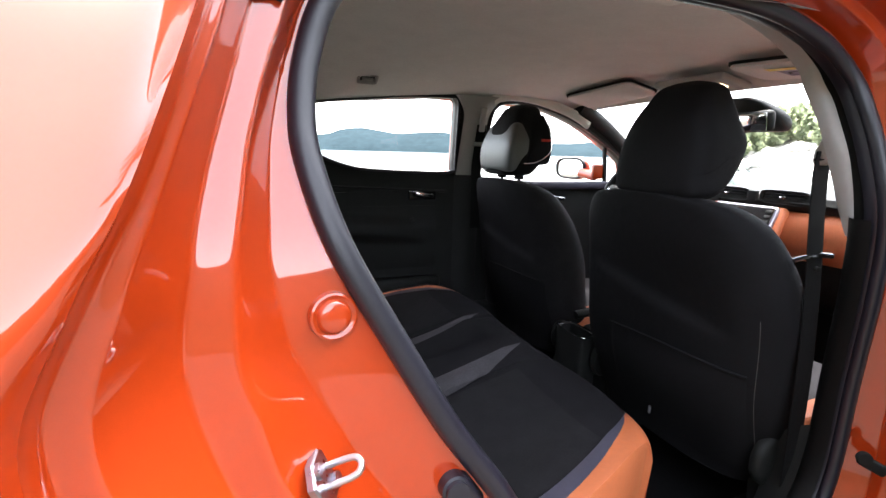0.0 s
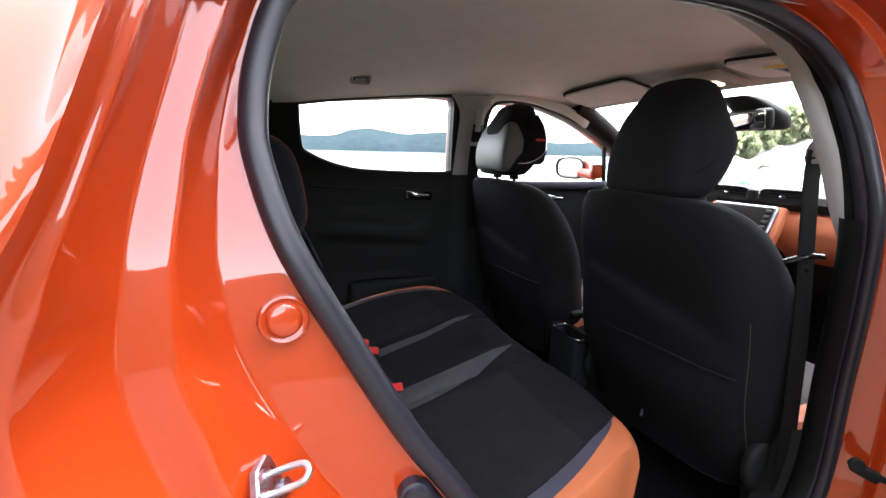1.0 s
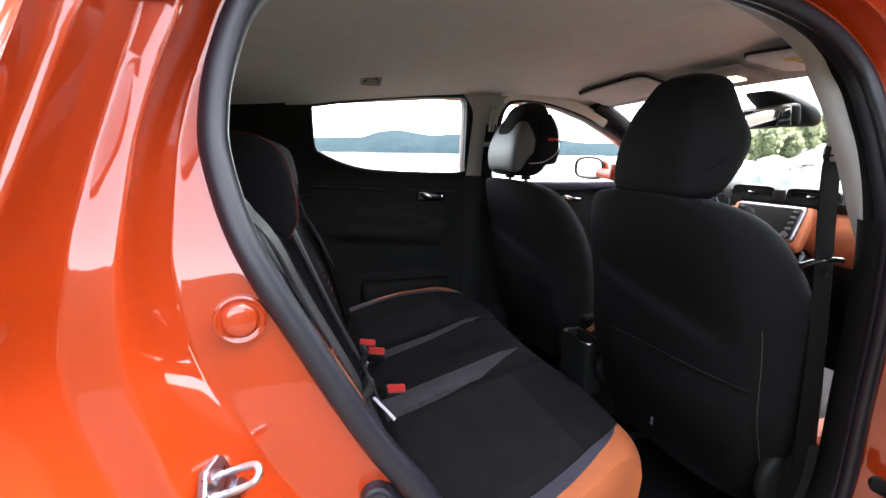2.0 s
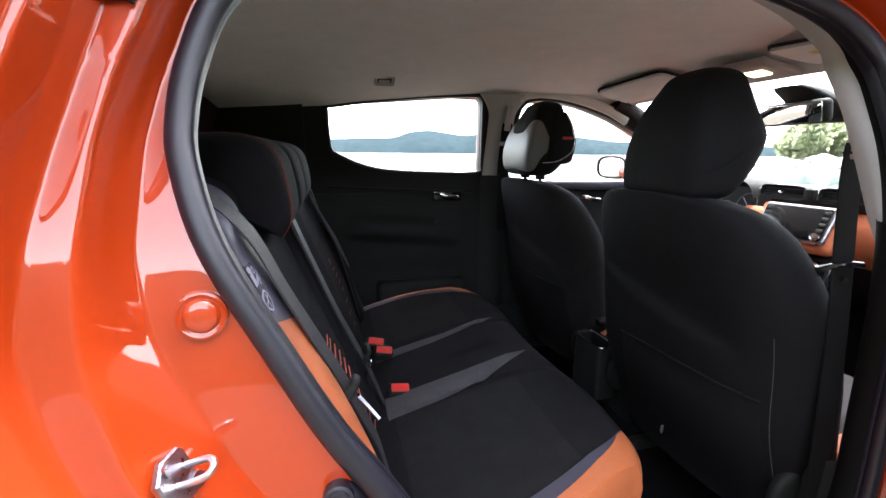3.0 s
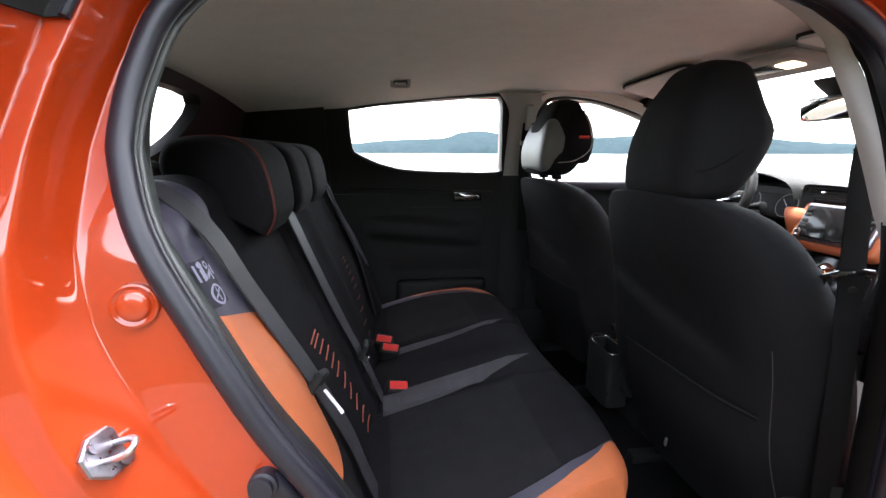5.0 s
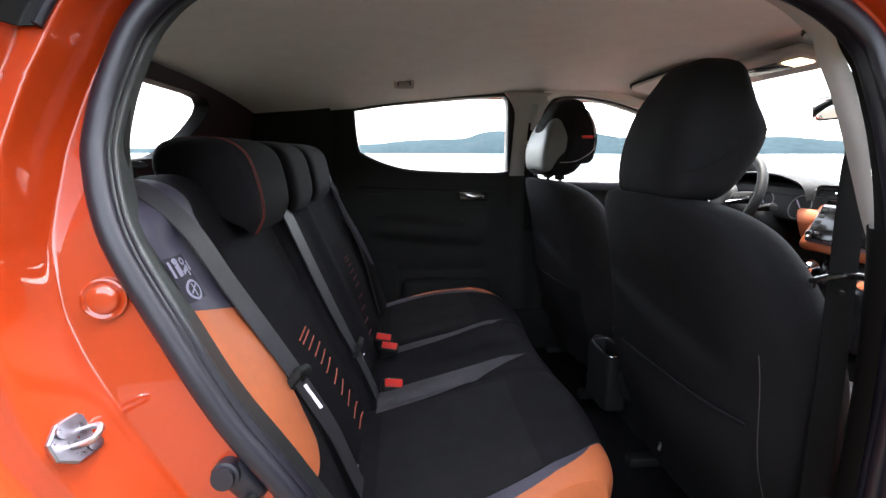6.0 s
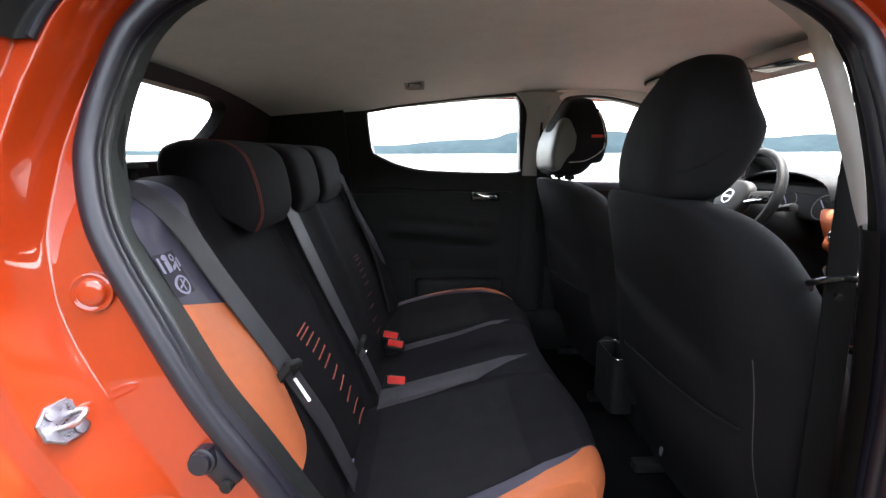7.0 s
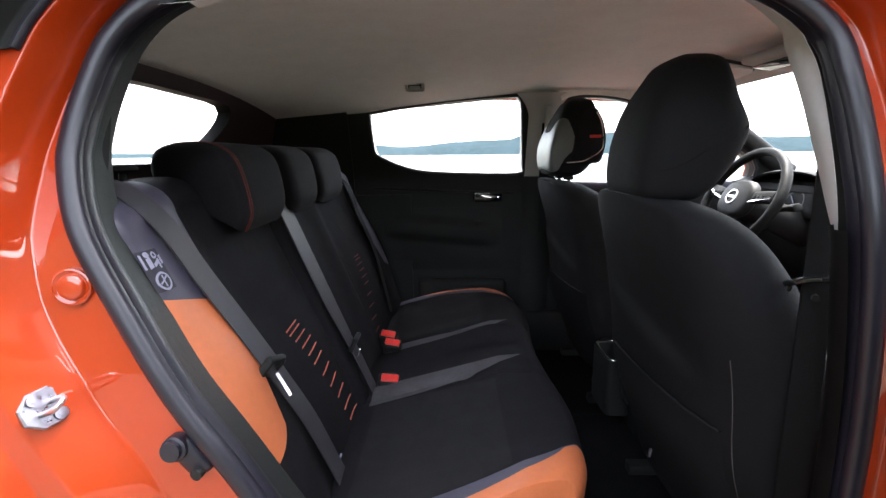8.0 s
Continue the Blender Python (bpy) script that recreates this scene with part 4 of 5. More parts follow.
def seat_belt(name, pts, mat_, label, side, tongue=None, width=0.046):
    b = thing(name, pts[-1], label, "seat belt", "seat belts")
    part("webbing", ribbon(pts, width, side), mat_, b)
    if tongue:
        (p, rx, ry, rz) = tongue
        m = pose(*p, rx, ry, rz)
        part("tongue", moved(join(box((0.004, 0, 0.016), (0.014, 0.060, 0.016), 0.005, (0, 0, 0), 3), box((0.004, 0.024, 0.0), (0.012, 0.012, 0.030), 0.003), box((0.004, -0.024, 0.0), (0.012, 0.012, 0.030), 0.003)), m), PLASTIC, b)
        part("blade", moved(box((0.026, 0.004, -0.034), (0.003, 0.024, 0.056), 0.001, (0, -4, 0)), m), CHROME, b, "steel tongue blade")
    return b


def on_rest(pairs, up=0.006):
    return [(back_face(y, z) + up, y, z) for y, z in pairs]


near_belt = seat_belt("seat_belt", [(-0.075, 0.535, 1.083), (-0.03, 0.528, 1.094), (0.02, 0.525, 1.088)] + on_rest(((0.535, 1.035), (0.558, 0.95), (0.578, 0.865)), 0.010) + [(0.176, 0.592, 0.800), (0.192, 0.606, 0.755)] + on_rest(((0.632, 0.66), (0.665, 0.56), (0.675, 0.50)), 0.020),
          WEBGREY, "dark grey seat belt hanging over the bench's bolster", lambda i: (0, 1, 0.1))
M_TG = pose(0.184, 0.590, 0.788, -24, 34, -18)
near_tongue = part("tongue", moved(join(box((0.004, 0, 0.010), (0.014, 0.058, 0.014), 0.005, (0, 0, 0), 3), box((0.006, 0.023, -0.006), (0.014, 0.012, 0.034), 0.004, (0, 0, 0), 3), box((0.006, -0.023, -0.006), (0.014, 0.012, 0.034), 0.004, (0, 0, 0), 3), box((0.006, 0, -0.020), (0.014, 0.046, 0.012), 0.004, (0, 0, 0), 3)), M_TG), PLASTIC, near_belt, "black belt tongue")
part("blade", sweep(spline([(0.198, 0.580, 0.774), (0.212, 0.570, 0.760), (0.226, 0.560, 0.745)], 6), [(-0.0025, -0.0012), (0.0025, -0.0012), (0.0025, 0.0012), (-0.0025, 0.0012)], lambda i: (0.66, 0.7, 0.25)), STRIKE, near_tongue, "steel tongue blade")
seat_belt("seat_belt", [(-0.02, 0.985, 1.10), (0.025, 0.984, 1.088)] + on_rest(((0.985, 1.03), (0.988, 0.90), (0.993, 0.76)), 0.010) + on_rest(((1.00, 0.63), (1.008, 0.53), (1.01, 0.50)), 0.018),
          WEBGREY, "dark grey middle seat belt lying on the bench's backrest", lambda i: (0, 1, 0.1), ((back_face(1.0, 0.64) + 0.020, 1.001, 0.642), -4, 24, 0))
seat_belt("seat_belt", [(-0.02, 1.030, 1.10), (0.025, 1.030, 1.086)] + on_rest(((1.034, 1.0), (1.038, 0.88), (1.030, 0.76), (1.014, 0.655)), 0.016), WEBGREY, "dark grey second run of the middle seat belt on the backrest", lambda i: (0, 1, 0.1))
seat_belt("seat_belt", [(-0.06, 1.66, 1.075)] + on_rest(((1.668, 1.03), (1.655, 0.90), (1.635, 0.76), (1.60, 0.60), (1.58, 0.52)), 0.008), WEB, "black seat belt hanging over the bench's bolster", lambda i: (0, 1, 0.1))
part("backrest_knob", join(rod((-0.035, 0.615, 1.085), (-0.035, 0.615, 1.108), 0.007), stack([(1.106, -0.035, 0.615, 0.010, 0.010), (1.110, -0.035, 0.615, 0.022, 0.022), (1.117, -0.035, 0.615, 0.018, 0.018), (1.119, -0.035, 0.615, 0.004, 0.004)], 20, 2.0)), PLASTIC, bench, "black release knob")


# ---------------------------------------------------------------- front seats
def front_seat(yc, label, speaker, yb):
    s = thing("bucket_seat", (1.15, yc, 0.30), label, "car seat", "front seats")

    def back_x(z):
        return 0.975 - (z - 0.38) * 0.235 - 0.02 * math.exp(-((z - 0.62) / 0.12) ** 2)
    lv = []
    for z, w, d in ((0.385, 0.225, 0.07), (0.40, 0.254, 0.11), (0.46, 0.282, 0.125), (0.60, 0.300, 0.13), (0.75, 0.298, 0.13), (0.86, 0.284, 0.12), (0.93, 0.268, 0.108), (0.985, 0.246, 0.094), (1.02, 0.216, 0.077), (1.042, 0.170, 0.055), (1.053, 0.09, 0.026)):
        if speaker:
            z -= 0.014 * max(0.0, (z - 0.86) / 0.19)
        lv.append((z, back_x(z) + d, yb, d, w))
    lv = [tuple(r) for r in spline(lv, 26)]
    v, f = stack(lv, 96, 2.5)

    def relief(x, y, z):
        """The hollow for knees between the shoulders and the pocket, deepest along its lower edge."""
        o = (y - yb) / 0.30
        rear = max(0.0, min(1.0, (back_x(z) + 0.10 - x) / 0.06))
        low = 0.80 + 0.06 * o
        return 0.020 * rear * max(0.0, 1 - (abs(o) / 0.72) ** 4) * math.exp(-(max(0.0, z - low) / 0.10) ** 2) * (1 / (1 + math.exp(-(z - low) / 0.007)))
    # Paler cloth on the driver's backrest makes up for dim light there.
    part("backrest", ([(x + relief(x, y, z), y, z) for x, y, z in v], f), FABRIC2 if speaker else SEATBACK, s)
    # cushion, with orange sides
    part("cushion", stack([(0.36, 1.30, yc, 0.22, 0.21), (0.40, 1.30, yc, 0.25, 0.235), (0.47, 1.31, yc, 0.27, 0.25), (0.52, 1.31, yc, 0.26, 0.235), (0.54, 1.31, yc, 0.22, 0.19)], 48, 4), FABRIC, s)
    for side in (-1, 1):
        part("cushion_bolster", stack([(0.40, 1.26, yc + side * 0.238, 0.20, 0.03), (0.44, 1.25, yc + side * 0.250, 0.23, 0.040), (0.52, 1.25, yc + side * 0.246, 0.24, 0.042), (0.562, 1.26, yc + side * 0.238, 0.22, 0.024)], 30, 3), ORANGE, s, "orange leatherette cushion side")
        part("base_cover", stack([(0.30, 1.17, yc + side * 0.225, 0.12, 0.018), (0.33, 1.17, yc + side * 0.232, 0.14, 0.025), (0.40, 1.15, yc + side * 0.232, 0.13, 0.025), (0.44, 1.12, yc + side * 0.23, 0.07, 0.018)], 24, 3), PLASTIC, s)
        part("recliner_cover", moved(stack([(-0.014, 0, 0, 0.050, 0.056), (0.0, 0, 0, 0.056, 0.062), (0.010, 0, 0, 0.050, 0.056), (0.014, 0, 0, 0.030, 0.034)], 32, 2.2), pose(1.015, yc + side * 0.262, 0.485, 90 * -side, 0, 0)), PLASTIC, s, "black round recliner cover")
        part("runner", box((1.22, yc + side * 0.19, 0.285), (0.50, 0.035, 0.03), 0.006), PLASTIC, s)
    h = part("headrest", stack([(1.043, 0.882, yc, 0.036, 0.085), (1.050, 0.884, yc, 0.054, 0.108), (1.072, 0.892, yc, 0.070, 0.120), (1.12, 0.909, yc, 0.087, 0.124), (1.17, 0.922, yc, 0.092, 0.120), (1.22, 0.922, yc, 0.077, 0.101),
                                (1.262, 0.929, yc, 0.060, 0.081), (1.287, 0.932, yc, 0.047, 0.067), (1.299, 0.934, yc, 0.030, 0.044), (1.304, 0.935, yc, 0.012, 0.018)], 72, 3.9), SEATBACK, s, "black fabric headrest")
    for side in (-1, 1):
        arc = [(0.862 + 0.13 * t, yc + side * (0.1215 - 0.010 * t), 1.098 + 0.075 * t ** 1.8) for t in seg(0, 1, 24)]
        part("seam", sweep(np.array(arc), oval(0.0012, 0.0012, 6, 2), lambda i: (0, 1, 0)), FABRIC2, h)
    if not speaker:
        curve = []
        for t in seg(0, 1, 28):
            x, z = 0.840 + 0.10 * t, 1.098 + 0.052 * t ** 1.7
            d, w = 0.0905, 0.124 - 0.09 * max(0.0, z - 1.12)
            curve.append((x, yc - w * (1 - min(0.999, abs(x - 0.9135) / d) ** 4.6) ** (1 / 4.6) - 0.0006, z))
        part("seam", sweep(np.array(curve), oval(0.0008, 0.0008, 6, 2), lambda i: (0, 1, 0)), CARPET, h)
    for dy in (-0.065, 0.065):
        part("post", rod((0.900, yc + dy, 1.03), (0.904, yc + dy, 1.075), 0.0065), CHROME, s, "chrome headrest post")
        part("post_guide", stack([(1.040, 0.900, yc + dy, 0.016, 0.018), (1.050, 0.900, yc + dy, 0.017, 0.019), (1.060, 0.900, yc + dy, 0.011, 0.012)], 16, 2.2), PLASTIC, s)
    if speaker:
        part("back_shell", stack([(1.056, 0.862, yc, 0.028, 0.098), (1.068, 0.862, yc, 0.040, 0.116), (1.12, 0.866, yc, 0.048, 0.1240), (1.17, 0.876, yc, 0.048, 0.1200), (1.215, 0.888, yc, 0.042, 0.102), (1.232, 0.893, yc, 0.034, 0.090), (1.238, 0.895, yc, 0.020, 0.07)], 64, 6.5), SATIN, h, "satin grey headrest back")
        for side in (-1, 1):
            part("speaker_grille", stack([(1.085, 0.932, yc + side * 0.112, 0.036, 0.014), (1.097, 0.940, yc + side * 0.114, 0.050, 0.017), (1.16, 0.952, yc + side * 0.110, 0.052, 0.017), (1.22, 0.958, yc + side * 0.094, 0.040, 0.015), (1.262, 0.958, yc + side * 0.074, 0.024, 0.010)], 28, 3), FABRIC, h)
            part("grille_edge", sweep(spline([(0.876, yc + side * 0.128, 1.088), (0.93, yc + side * 0.132, 1.094), (0.983, yc + side * 0.127, 1.125), (0.993, yc + side * 0.121, 1.16), (0.988, yc + side * 0.110, 1.215), (0.974, yc + side * 0.097, 1.25)], 40), oval(0.0025, 0.0025, 8, 2), lambda i: (0, 1, 0)), CHROME, h, "bright grille edge")
            part("badge", box((0.965, yc + side * 0.1275, 1.172), (0.036, 0.004, 0.009), 0.001, (0, 0, side * 4)), RED, h, "small red badge")
    # pocket and stitching on the back
    def on_seat_back(y, z, up):
        o = min(0.999, abs(y - yb) / 0.298)
        return (back_x(z) + 0.13 - 0.13 * (1 - o ** 2.5) ** 0.4 - up, y, z)

    def hem_z(t):
        return 0.682 + 0.012 * math.sin(t * math.pi)
    part("map_pocket", rows_mesh([[on_seat_back(yb - 0.250 + 0.36 * t, 0.43 + (hem_z(t) - 0.43) * k, 0.002 + 0.012 * math.sin(k * 2.7) * math.sin(t * math.pi) ** 0.4) for t in seg(0, 1, 30)] for k in seg(0, 1, 14)]), SEATBACK, s, "black fabric map pocket")
    part("pocket_hem", sweep(np.array([on_seat_back(yb - 0.250 + 0.36 * t, hem_z(t), 0.006 + 0.004 * math.sin(t * math.pi)) for t in seg(0, 1, 30)]), oval(0.0028, 0.0036, 10, 2), lambda i: (0, 0, 1)), SEATBACK, s)
    if not speaker:
        part("seam", sweep(np.array([on_seat_back(yb - 0.257 - 0.004 * math.sin((z - 0.46) * 7), z, 0.0008) for z in seg(0.46, 0.812, 30)]), oval(0.0007, 0.0007, 6, 2), lambda i: (0, 1, 0)), PALETHREAD, s, "pale seam thread")
        part("label_tag", box(on_seat_back(yb - 0.018, 0.472, 0.016), (0.003, 0.007, 0.020), 0.001, (0, 10, 20)), GREYBAND, s, "small pale label")
    if speaker:
        h.location.z += 0.011
    return s


front_seat(0.788, "black fabric passenger seat with a map pocket and orange sides", False, 0.803)
front_seat(1.525, "black fabric driver's seat with speakers in its headrest", True, 1.540)

# front belt on the near pillar
nb = thing("front_seat_belt", (1.01, 0.50, 0.40), "black front seat belt hanging from the middle pillar, with its tongue", "seat belt", "seat belts")
part("webbing", ribbon([(1.044, 0.556, 1.15), (1.038, 0.552, 1.10), (1.028, 0.536, 1.0), (1.016, 0.517, 0.90), (1.008, 0.502, 0.80), (1.000, 0.490, 0.70), (1.000, 0.485, 0.60), (1.004, 0.480, 0.45)], 0.044, lambda i: (1, -0.06, 0)), WEB, nb)
tg = part("tongue", join(sweep(spline([(0.992, 0.546, 0.935), (0.998, 0.528, 0.945), (1.012, 0.514, 0.952), (1.030, 0.502, 0.952)], 16), oval(0.005, 0.009, 12, 2.4), lambda i: (0, 0, 1)), box((0.990, 0.548, 0.918), (0.016, 0.016, 0.040), 0.005, (0, 14, 30), 3)), GLOSSBLACK, nb, "black belt tongue")
part("blade", box((0.986, 0.552, 0.892), (0.004, 0.018, 0.026), 0.001, (0, 14, 30)), CHROME, tg, "steel tongue blade")
part("stop_button", rod((1.008, 0.512, 0.925), (1.004, 0.504, 0.925), 0.005, 12), PLASTIC, nb)
db = thing("front_seat_belt", (0.885, 1.80, 1.0), "dark front seat belt with a pale adjuster, far pillar", "seat belt", "seat belts")
part("webbing", ribbon([(0.885, side_y(1.25) - 0.034, 1.25), (0.885, side_y(1.15) - 0.038, 1.15), (0.888, 1.805, 1.04), (0.89, 1.80, 0.80)], 0.044, lambda i: (1, 0, 0)), WEB, db)
part("adjuster", join(box((0.885, side_y(1.27) - 0.034, 1.27), (0.026, 0.02, 0.10), 0.006, (16, 0, 0), 3), box((0.885, side_y(1.17) - 0.042, 1.17), (0.055, 0.018, 0.018), 0.006, (0, 0, 0), 3)), TRIM, db)
fb = thing("belt_anchor", (1.015, 0.53, 1.18), "pale belt guide on the middle pillar", "belt anchor")
part("cover", stack([(1.125, 1.040, 0.556, 0.008, 0.008), (1.132, 1.042, 0.556, 0.012, 0.016), (1.155, 1.045, 0.556, 0.012, 0.016), (1.18, 1.047, 0.555, 0.009, 0.010), (1.235, 1.047, 0.554, 0.009, 0.012), (1.26, 1.043, 0.552, 0.006, 0.008)], 24, 2.4), TRIM, fb)
part("slot", box((1.034, 0.554, 1.136), (0.010, 0.026, 0.005), 0.002, (0, 0, 25)), PLASTIC, fb)


# ---------------------------------------------------------------- dashboard and what stands on it
dash = thing("dashboard", (1.8, YC, 0.5), "black dashboard with an orange leatherette pad, vents and a touch screen", "dashboard")


def dash_part(name, piece, material, parent, label=""):
    return part(name, moved(piece, Matrix.Translation((0.06, 0.045, 0))), material, parent, label)


def extrude_y(profile, ya, yb, n=24, bow=0.0):
    rows = []
    for y in seg(ya, yb, n):
        d = bow * ((y - YC) / 0.7) ** 2
        rows.append([(x + d, y, z) for x, z in profile])
    return rows_mesh(rows, True, True)


body_profile = spline([(2.20, 0.975), (1.95, 1.005), (1.76, 1.020), (1.70, 1.012), (1.685, 0.985), (1.70, 0.955), (1.73, 0.93), (1.73, 0.80), (1.76, 0.70), (1.85, 0.60), (2.0, 0.55), (2.18, 0.60)], 70, True)
dash_part("dash_top", extrude_y(body_profile, 0.43, 1.82, 40, -0.02), PLASTIC, dash)
pad_profile = spline([(1.725, 0.955), (1.690, 0.945), (1.668, 0.90), (1.672, 0.84), (1.70, 0.80), (1.73, 0.79), (1.76, 0.86)], 40, True)
dash_part("dash_pad", extrude_y(pad_profile, 0.45, 0.99, 20, -0.02), ORANGE, dash, "orange leatherette dash pad")
dash_part("dash_pad", stack([(0.835, 1.690, 1.235, 0.020, 0.030), (0.845, 1.680, 1.237, 0.034, 0.042), (0.90, 1.670, 1.250, 0.034, 0.048), (0.938, 1.676, 1.266, 0.026, 0.050), (0.946, 1.684, 1.270, 0.012, 0.036)], 28, 3.2), ORANGE, dash, "orange leatherette dash pad")
M_SCR = pose(1.650, 1.098, 0.904, 0, 24, 0)
dash_part("surround", moved(box((0.012, 0.004, -0.008), (0.045, 0.290, 0.160), 0.020, (0, 0, 0), 4), M_SCR), ORANGE, dash)
scr = dash_part("bezel", moved(box((-0.010, 0, 0), (0.03, 0.246, 0.130), 0.013, (0, 0, 0), 4), M_SCR), STRIKE, dash, "satin silver screen bezel")
dash_part("panel", moved(box((-0.0160, 0, 0), (0.02, 0.236, 0.120), 0.010, (0, 0, 0), 3), M_SCR), GLOSSBLACK, scr)
dash_part("display", moved(box((-0.0235, 0.004, -0.004), (0.003, 0.150, 0.088), 0.002), M_SCR), SCREEN, scr, "dark touch screen")
for side in (-1, 1):
    for k in range(4):
        dash_part("button", moved(box((-0.024, side * 0.098, 0.040 - 0.020 * k), (0.006, 0.022, 0.013), 0.002), M_SCR), PLASTIC, scr)
    dash_part("dial", moved(join(rod((-0.022, side * 0.098, -0.043), (-0.036, side * 0.098, -0.043), 0.012, 20), rod((-0.036, side * 0.098, -0.043), (-0.038, side * 0.098, -0.043), 0.008, 16)), M_SCR), CHROME, scr, "silver dial")
for yv in (0.985, 1.195):
    vent = dash_part("vent", ring([(1.690, yv + a, 1.004 + b) for a, b in oval(0.072, 0.017, 40, 5)], [(1.684, yv + a, 1.004 + b) for a, b in oval(0.084, 0.025, 40, 5)], (0.03, 0, 0)), PLASTIC, dash)
    dash_part("backing", box((1.716, yv, 1.004), (0.004, 0.15, 0.04), 0.0), GLOSSBLACK, vent)
    for k in (-1, 0, 1):
        dash_part("slat", box((1.693, yv, 1.004 + 0.010 * k), (0.016, 0.144, 0.003), 0.001, (0, 18, 0)), PLASTIC, vent)
    dash_part("vent_tab", box((1.683, yv, 1.004), (0.012, 0.024, 0.010), 0.003), CHROME, vent, "silver vent tab")
dash_part("hazard_switch", box((1.678, 1.09, 1.003), (0.02, 0.034, 0.038), 0.005, (0, 0, 0), 3), PLASTIC, dash)
vr = dash_part("vent", ring([(1.700, 0.52 + a, 0.985 + b) for a, b in oval(0.055, 0.026, 32, 2.4)], [(1.69, 0.52 + a, 0.985 + b) for a, b in oval(0.066, 0.036, 32, 2.4)], (0.03, 0, 0)), GLOSSBLACK, dash)
dash_part("backing", box((1.725, 0.52, 0.985), (0.004, 0.12, 0.06), 0.0), GLOSSBLACK, vr)
# instrument hood and cluster
hood = spline([(1.28, 0.975), (1.31, 1.028), (1.40, 1.056), (1.50, 1.063), (1.60, 1.056), (1.69, 1.028), (1.72, 0.975)], 30)
dash_part("instrument_hood", rows_mesh([[(x, y, z - dz) for y, z in hood] for x, dz in ((1.66, 0.012), (1.655, 0.004), (1.665, 0.0), (1.80, 0.012), (1.95, 0.05))]), DARKENED, dash)
clus = dash_part("instrument_panel", box((1.681, 1.397, 0.948), (0.02, 0.34, 0.11), 0.01, (0, 20, 0)), DARKENED, dash)
for yy in (1.316, 1.477):
    dash_part("gauge", moved(rows_mesh([[(0, r * math.cos(a), r * math.sin(a)) for a in seg(0, 2 * math.pi, 41)[:-1]] for r in (0.0405, 0.044)], True), pose(1.668, yy, 0.948, 0, 20, 0)), GAUGERING, clus, "satin grey gauge rim")
    dash_part("dial_face", moved(rows_mesh([[(0.001, r * math.cos(a), r * math.sin(a)) for a in seg(0, 2 * math.pi, 41)[:-1]] for r in (0.040, 0.001)], True), pose(1.669, yy, 0.948, 0, 20, 0)), DARKENED, clus, "dark dial face")
    dash_part("needle", moved(box((-0.001, 0.010, 0.010), (0.002, 0.036, 0.003), 0.0, (45, 0, 0)), pose(1.668, yy, 0.948, 0, 20, 0)), WHITE, clus, "pale needle")
# console with knobs, gear lever and rear bin
console = thing("centre_console", (1.4, YC, 0.30), "black plastic centre console with a chrome-edged rear bin", "console")
part("body", box((1.40, YC, 0.42), (0.75, 0.17, 0.26), 0.03, (0, 0, 0), 4), PLASTIC, console)
part("face", box((1.72, YC, 0.68), (0.10, 0.24, 0.30), 0.03, (0, 18, 0), 4), GLOSSBLACK, console)
for yy in (1.03, 1.12, 1.21):
    part("knob", join(rod((1.668, yy, 0.775), (1.640, yy, 0.768), 0.023, 24, 0.020), rod((1.641, yy, 0.768), (1.637, yy, 0.767), 0.013, 20)), CHROME, console, "satin silver climate knob")
lever = part("gear_lever", rod((1.48, YC, 0.54), (1.455, YC, 0.66), 0.010), CHROME, console)
part("gear_knob", stack([(0.645, 1.455, YC, 0.016, 0.016), (0.665, 1.453, YC, 0.024, 0.022), (0.69, 1.45, YC, 0.023, 0.021), (0.702, 1.45, YC, 0.010, 0.010)], 20, 2.2), PLASTIC, lever)
bn = part("rear_bin", ring([(0.975 + a, 1.150 + b, 0.548) for a, b in oval(0.028, 0.062, 36, 5)], [(0.975 + a, 1.150 + b, 0.548) for a, b in oval(0.038, 0.074, 36, 5)], (0, 0, -0.17)), PLASTIC, console)
part("bin_rim", sweep(np.array([(0.975 + a, 1.150 + b, 0.550) for a, b in oval(0.036, 0.072, 48, 5)]), oval(0.0025, 0.0025, 8, 2), lambda i: (0, 0, 1), True), CHROME, bn, "chrome bin rim")
part("bin_floor", box((0.975, 1.150, 0.42), (0.07, 0.14, 0.01), 0.0), PLASTIC, bn)
brake = thing("hand_brake", (1.2, 1.16, 0.55), "black hand brake lever between the front seats", "hand brake")
part("grip", rod((1.02, 1.215, 0.575), (1.22, 1.20, 0.60), 0.016), PLASTIC, brake)

# steering wheel
wheel = thing("steering_wheel", (1.52, 1.5, 0.96), "black leather steering wheel with satin silver spokes", "steering wheel")
M_WH = pose(1.520, 1.500, 0.962, 0, 25, 0)
ra = seg(0, 2 * math.pi, 73)[:-1]
part("rim", moved(sweep(np.array([(0, 0.183 * math.cos(a), 0.183 * math.sin(a) if math.sin(a) > -0.85 else -0.183 * 0.85) for a in ra]), oval(0.017, 0.014, 16, 2.2), lambda i: (1, 0, 0), True), M_WH), LEATHER, wheel, "black leather rim")
part("hub", moved(moved(stack([(-0.012, 0, 0, 0.06, 0.075), (0.0, 0, 0, 0.072, 0.085), (0.022, 0, 0, 0.062, 0.075), (0.030, 0, 0, 0.030, 0.04)], 36, 2.6), pose(0, 0, 0, 0, -90, 0)), M_WH), HUBGREY, wheel, "grey airbag cover")
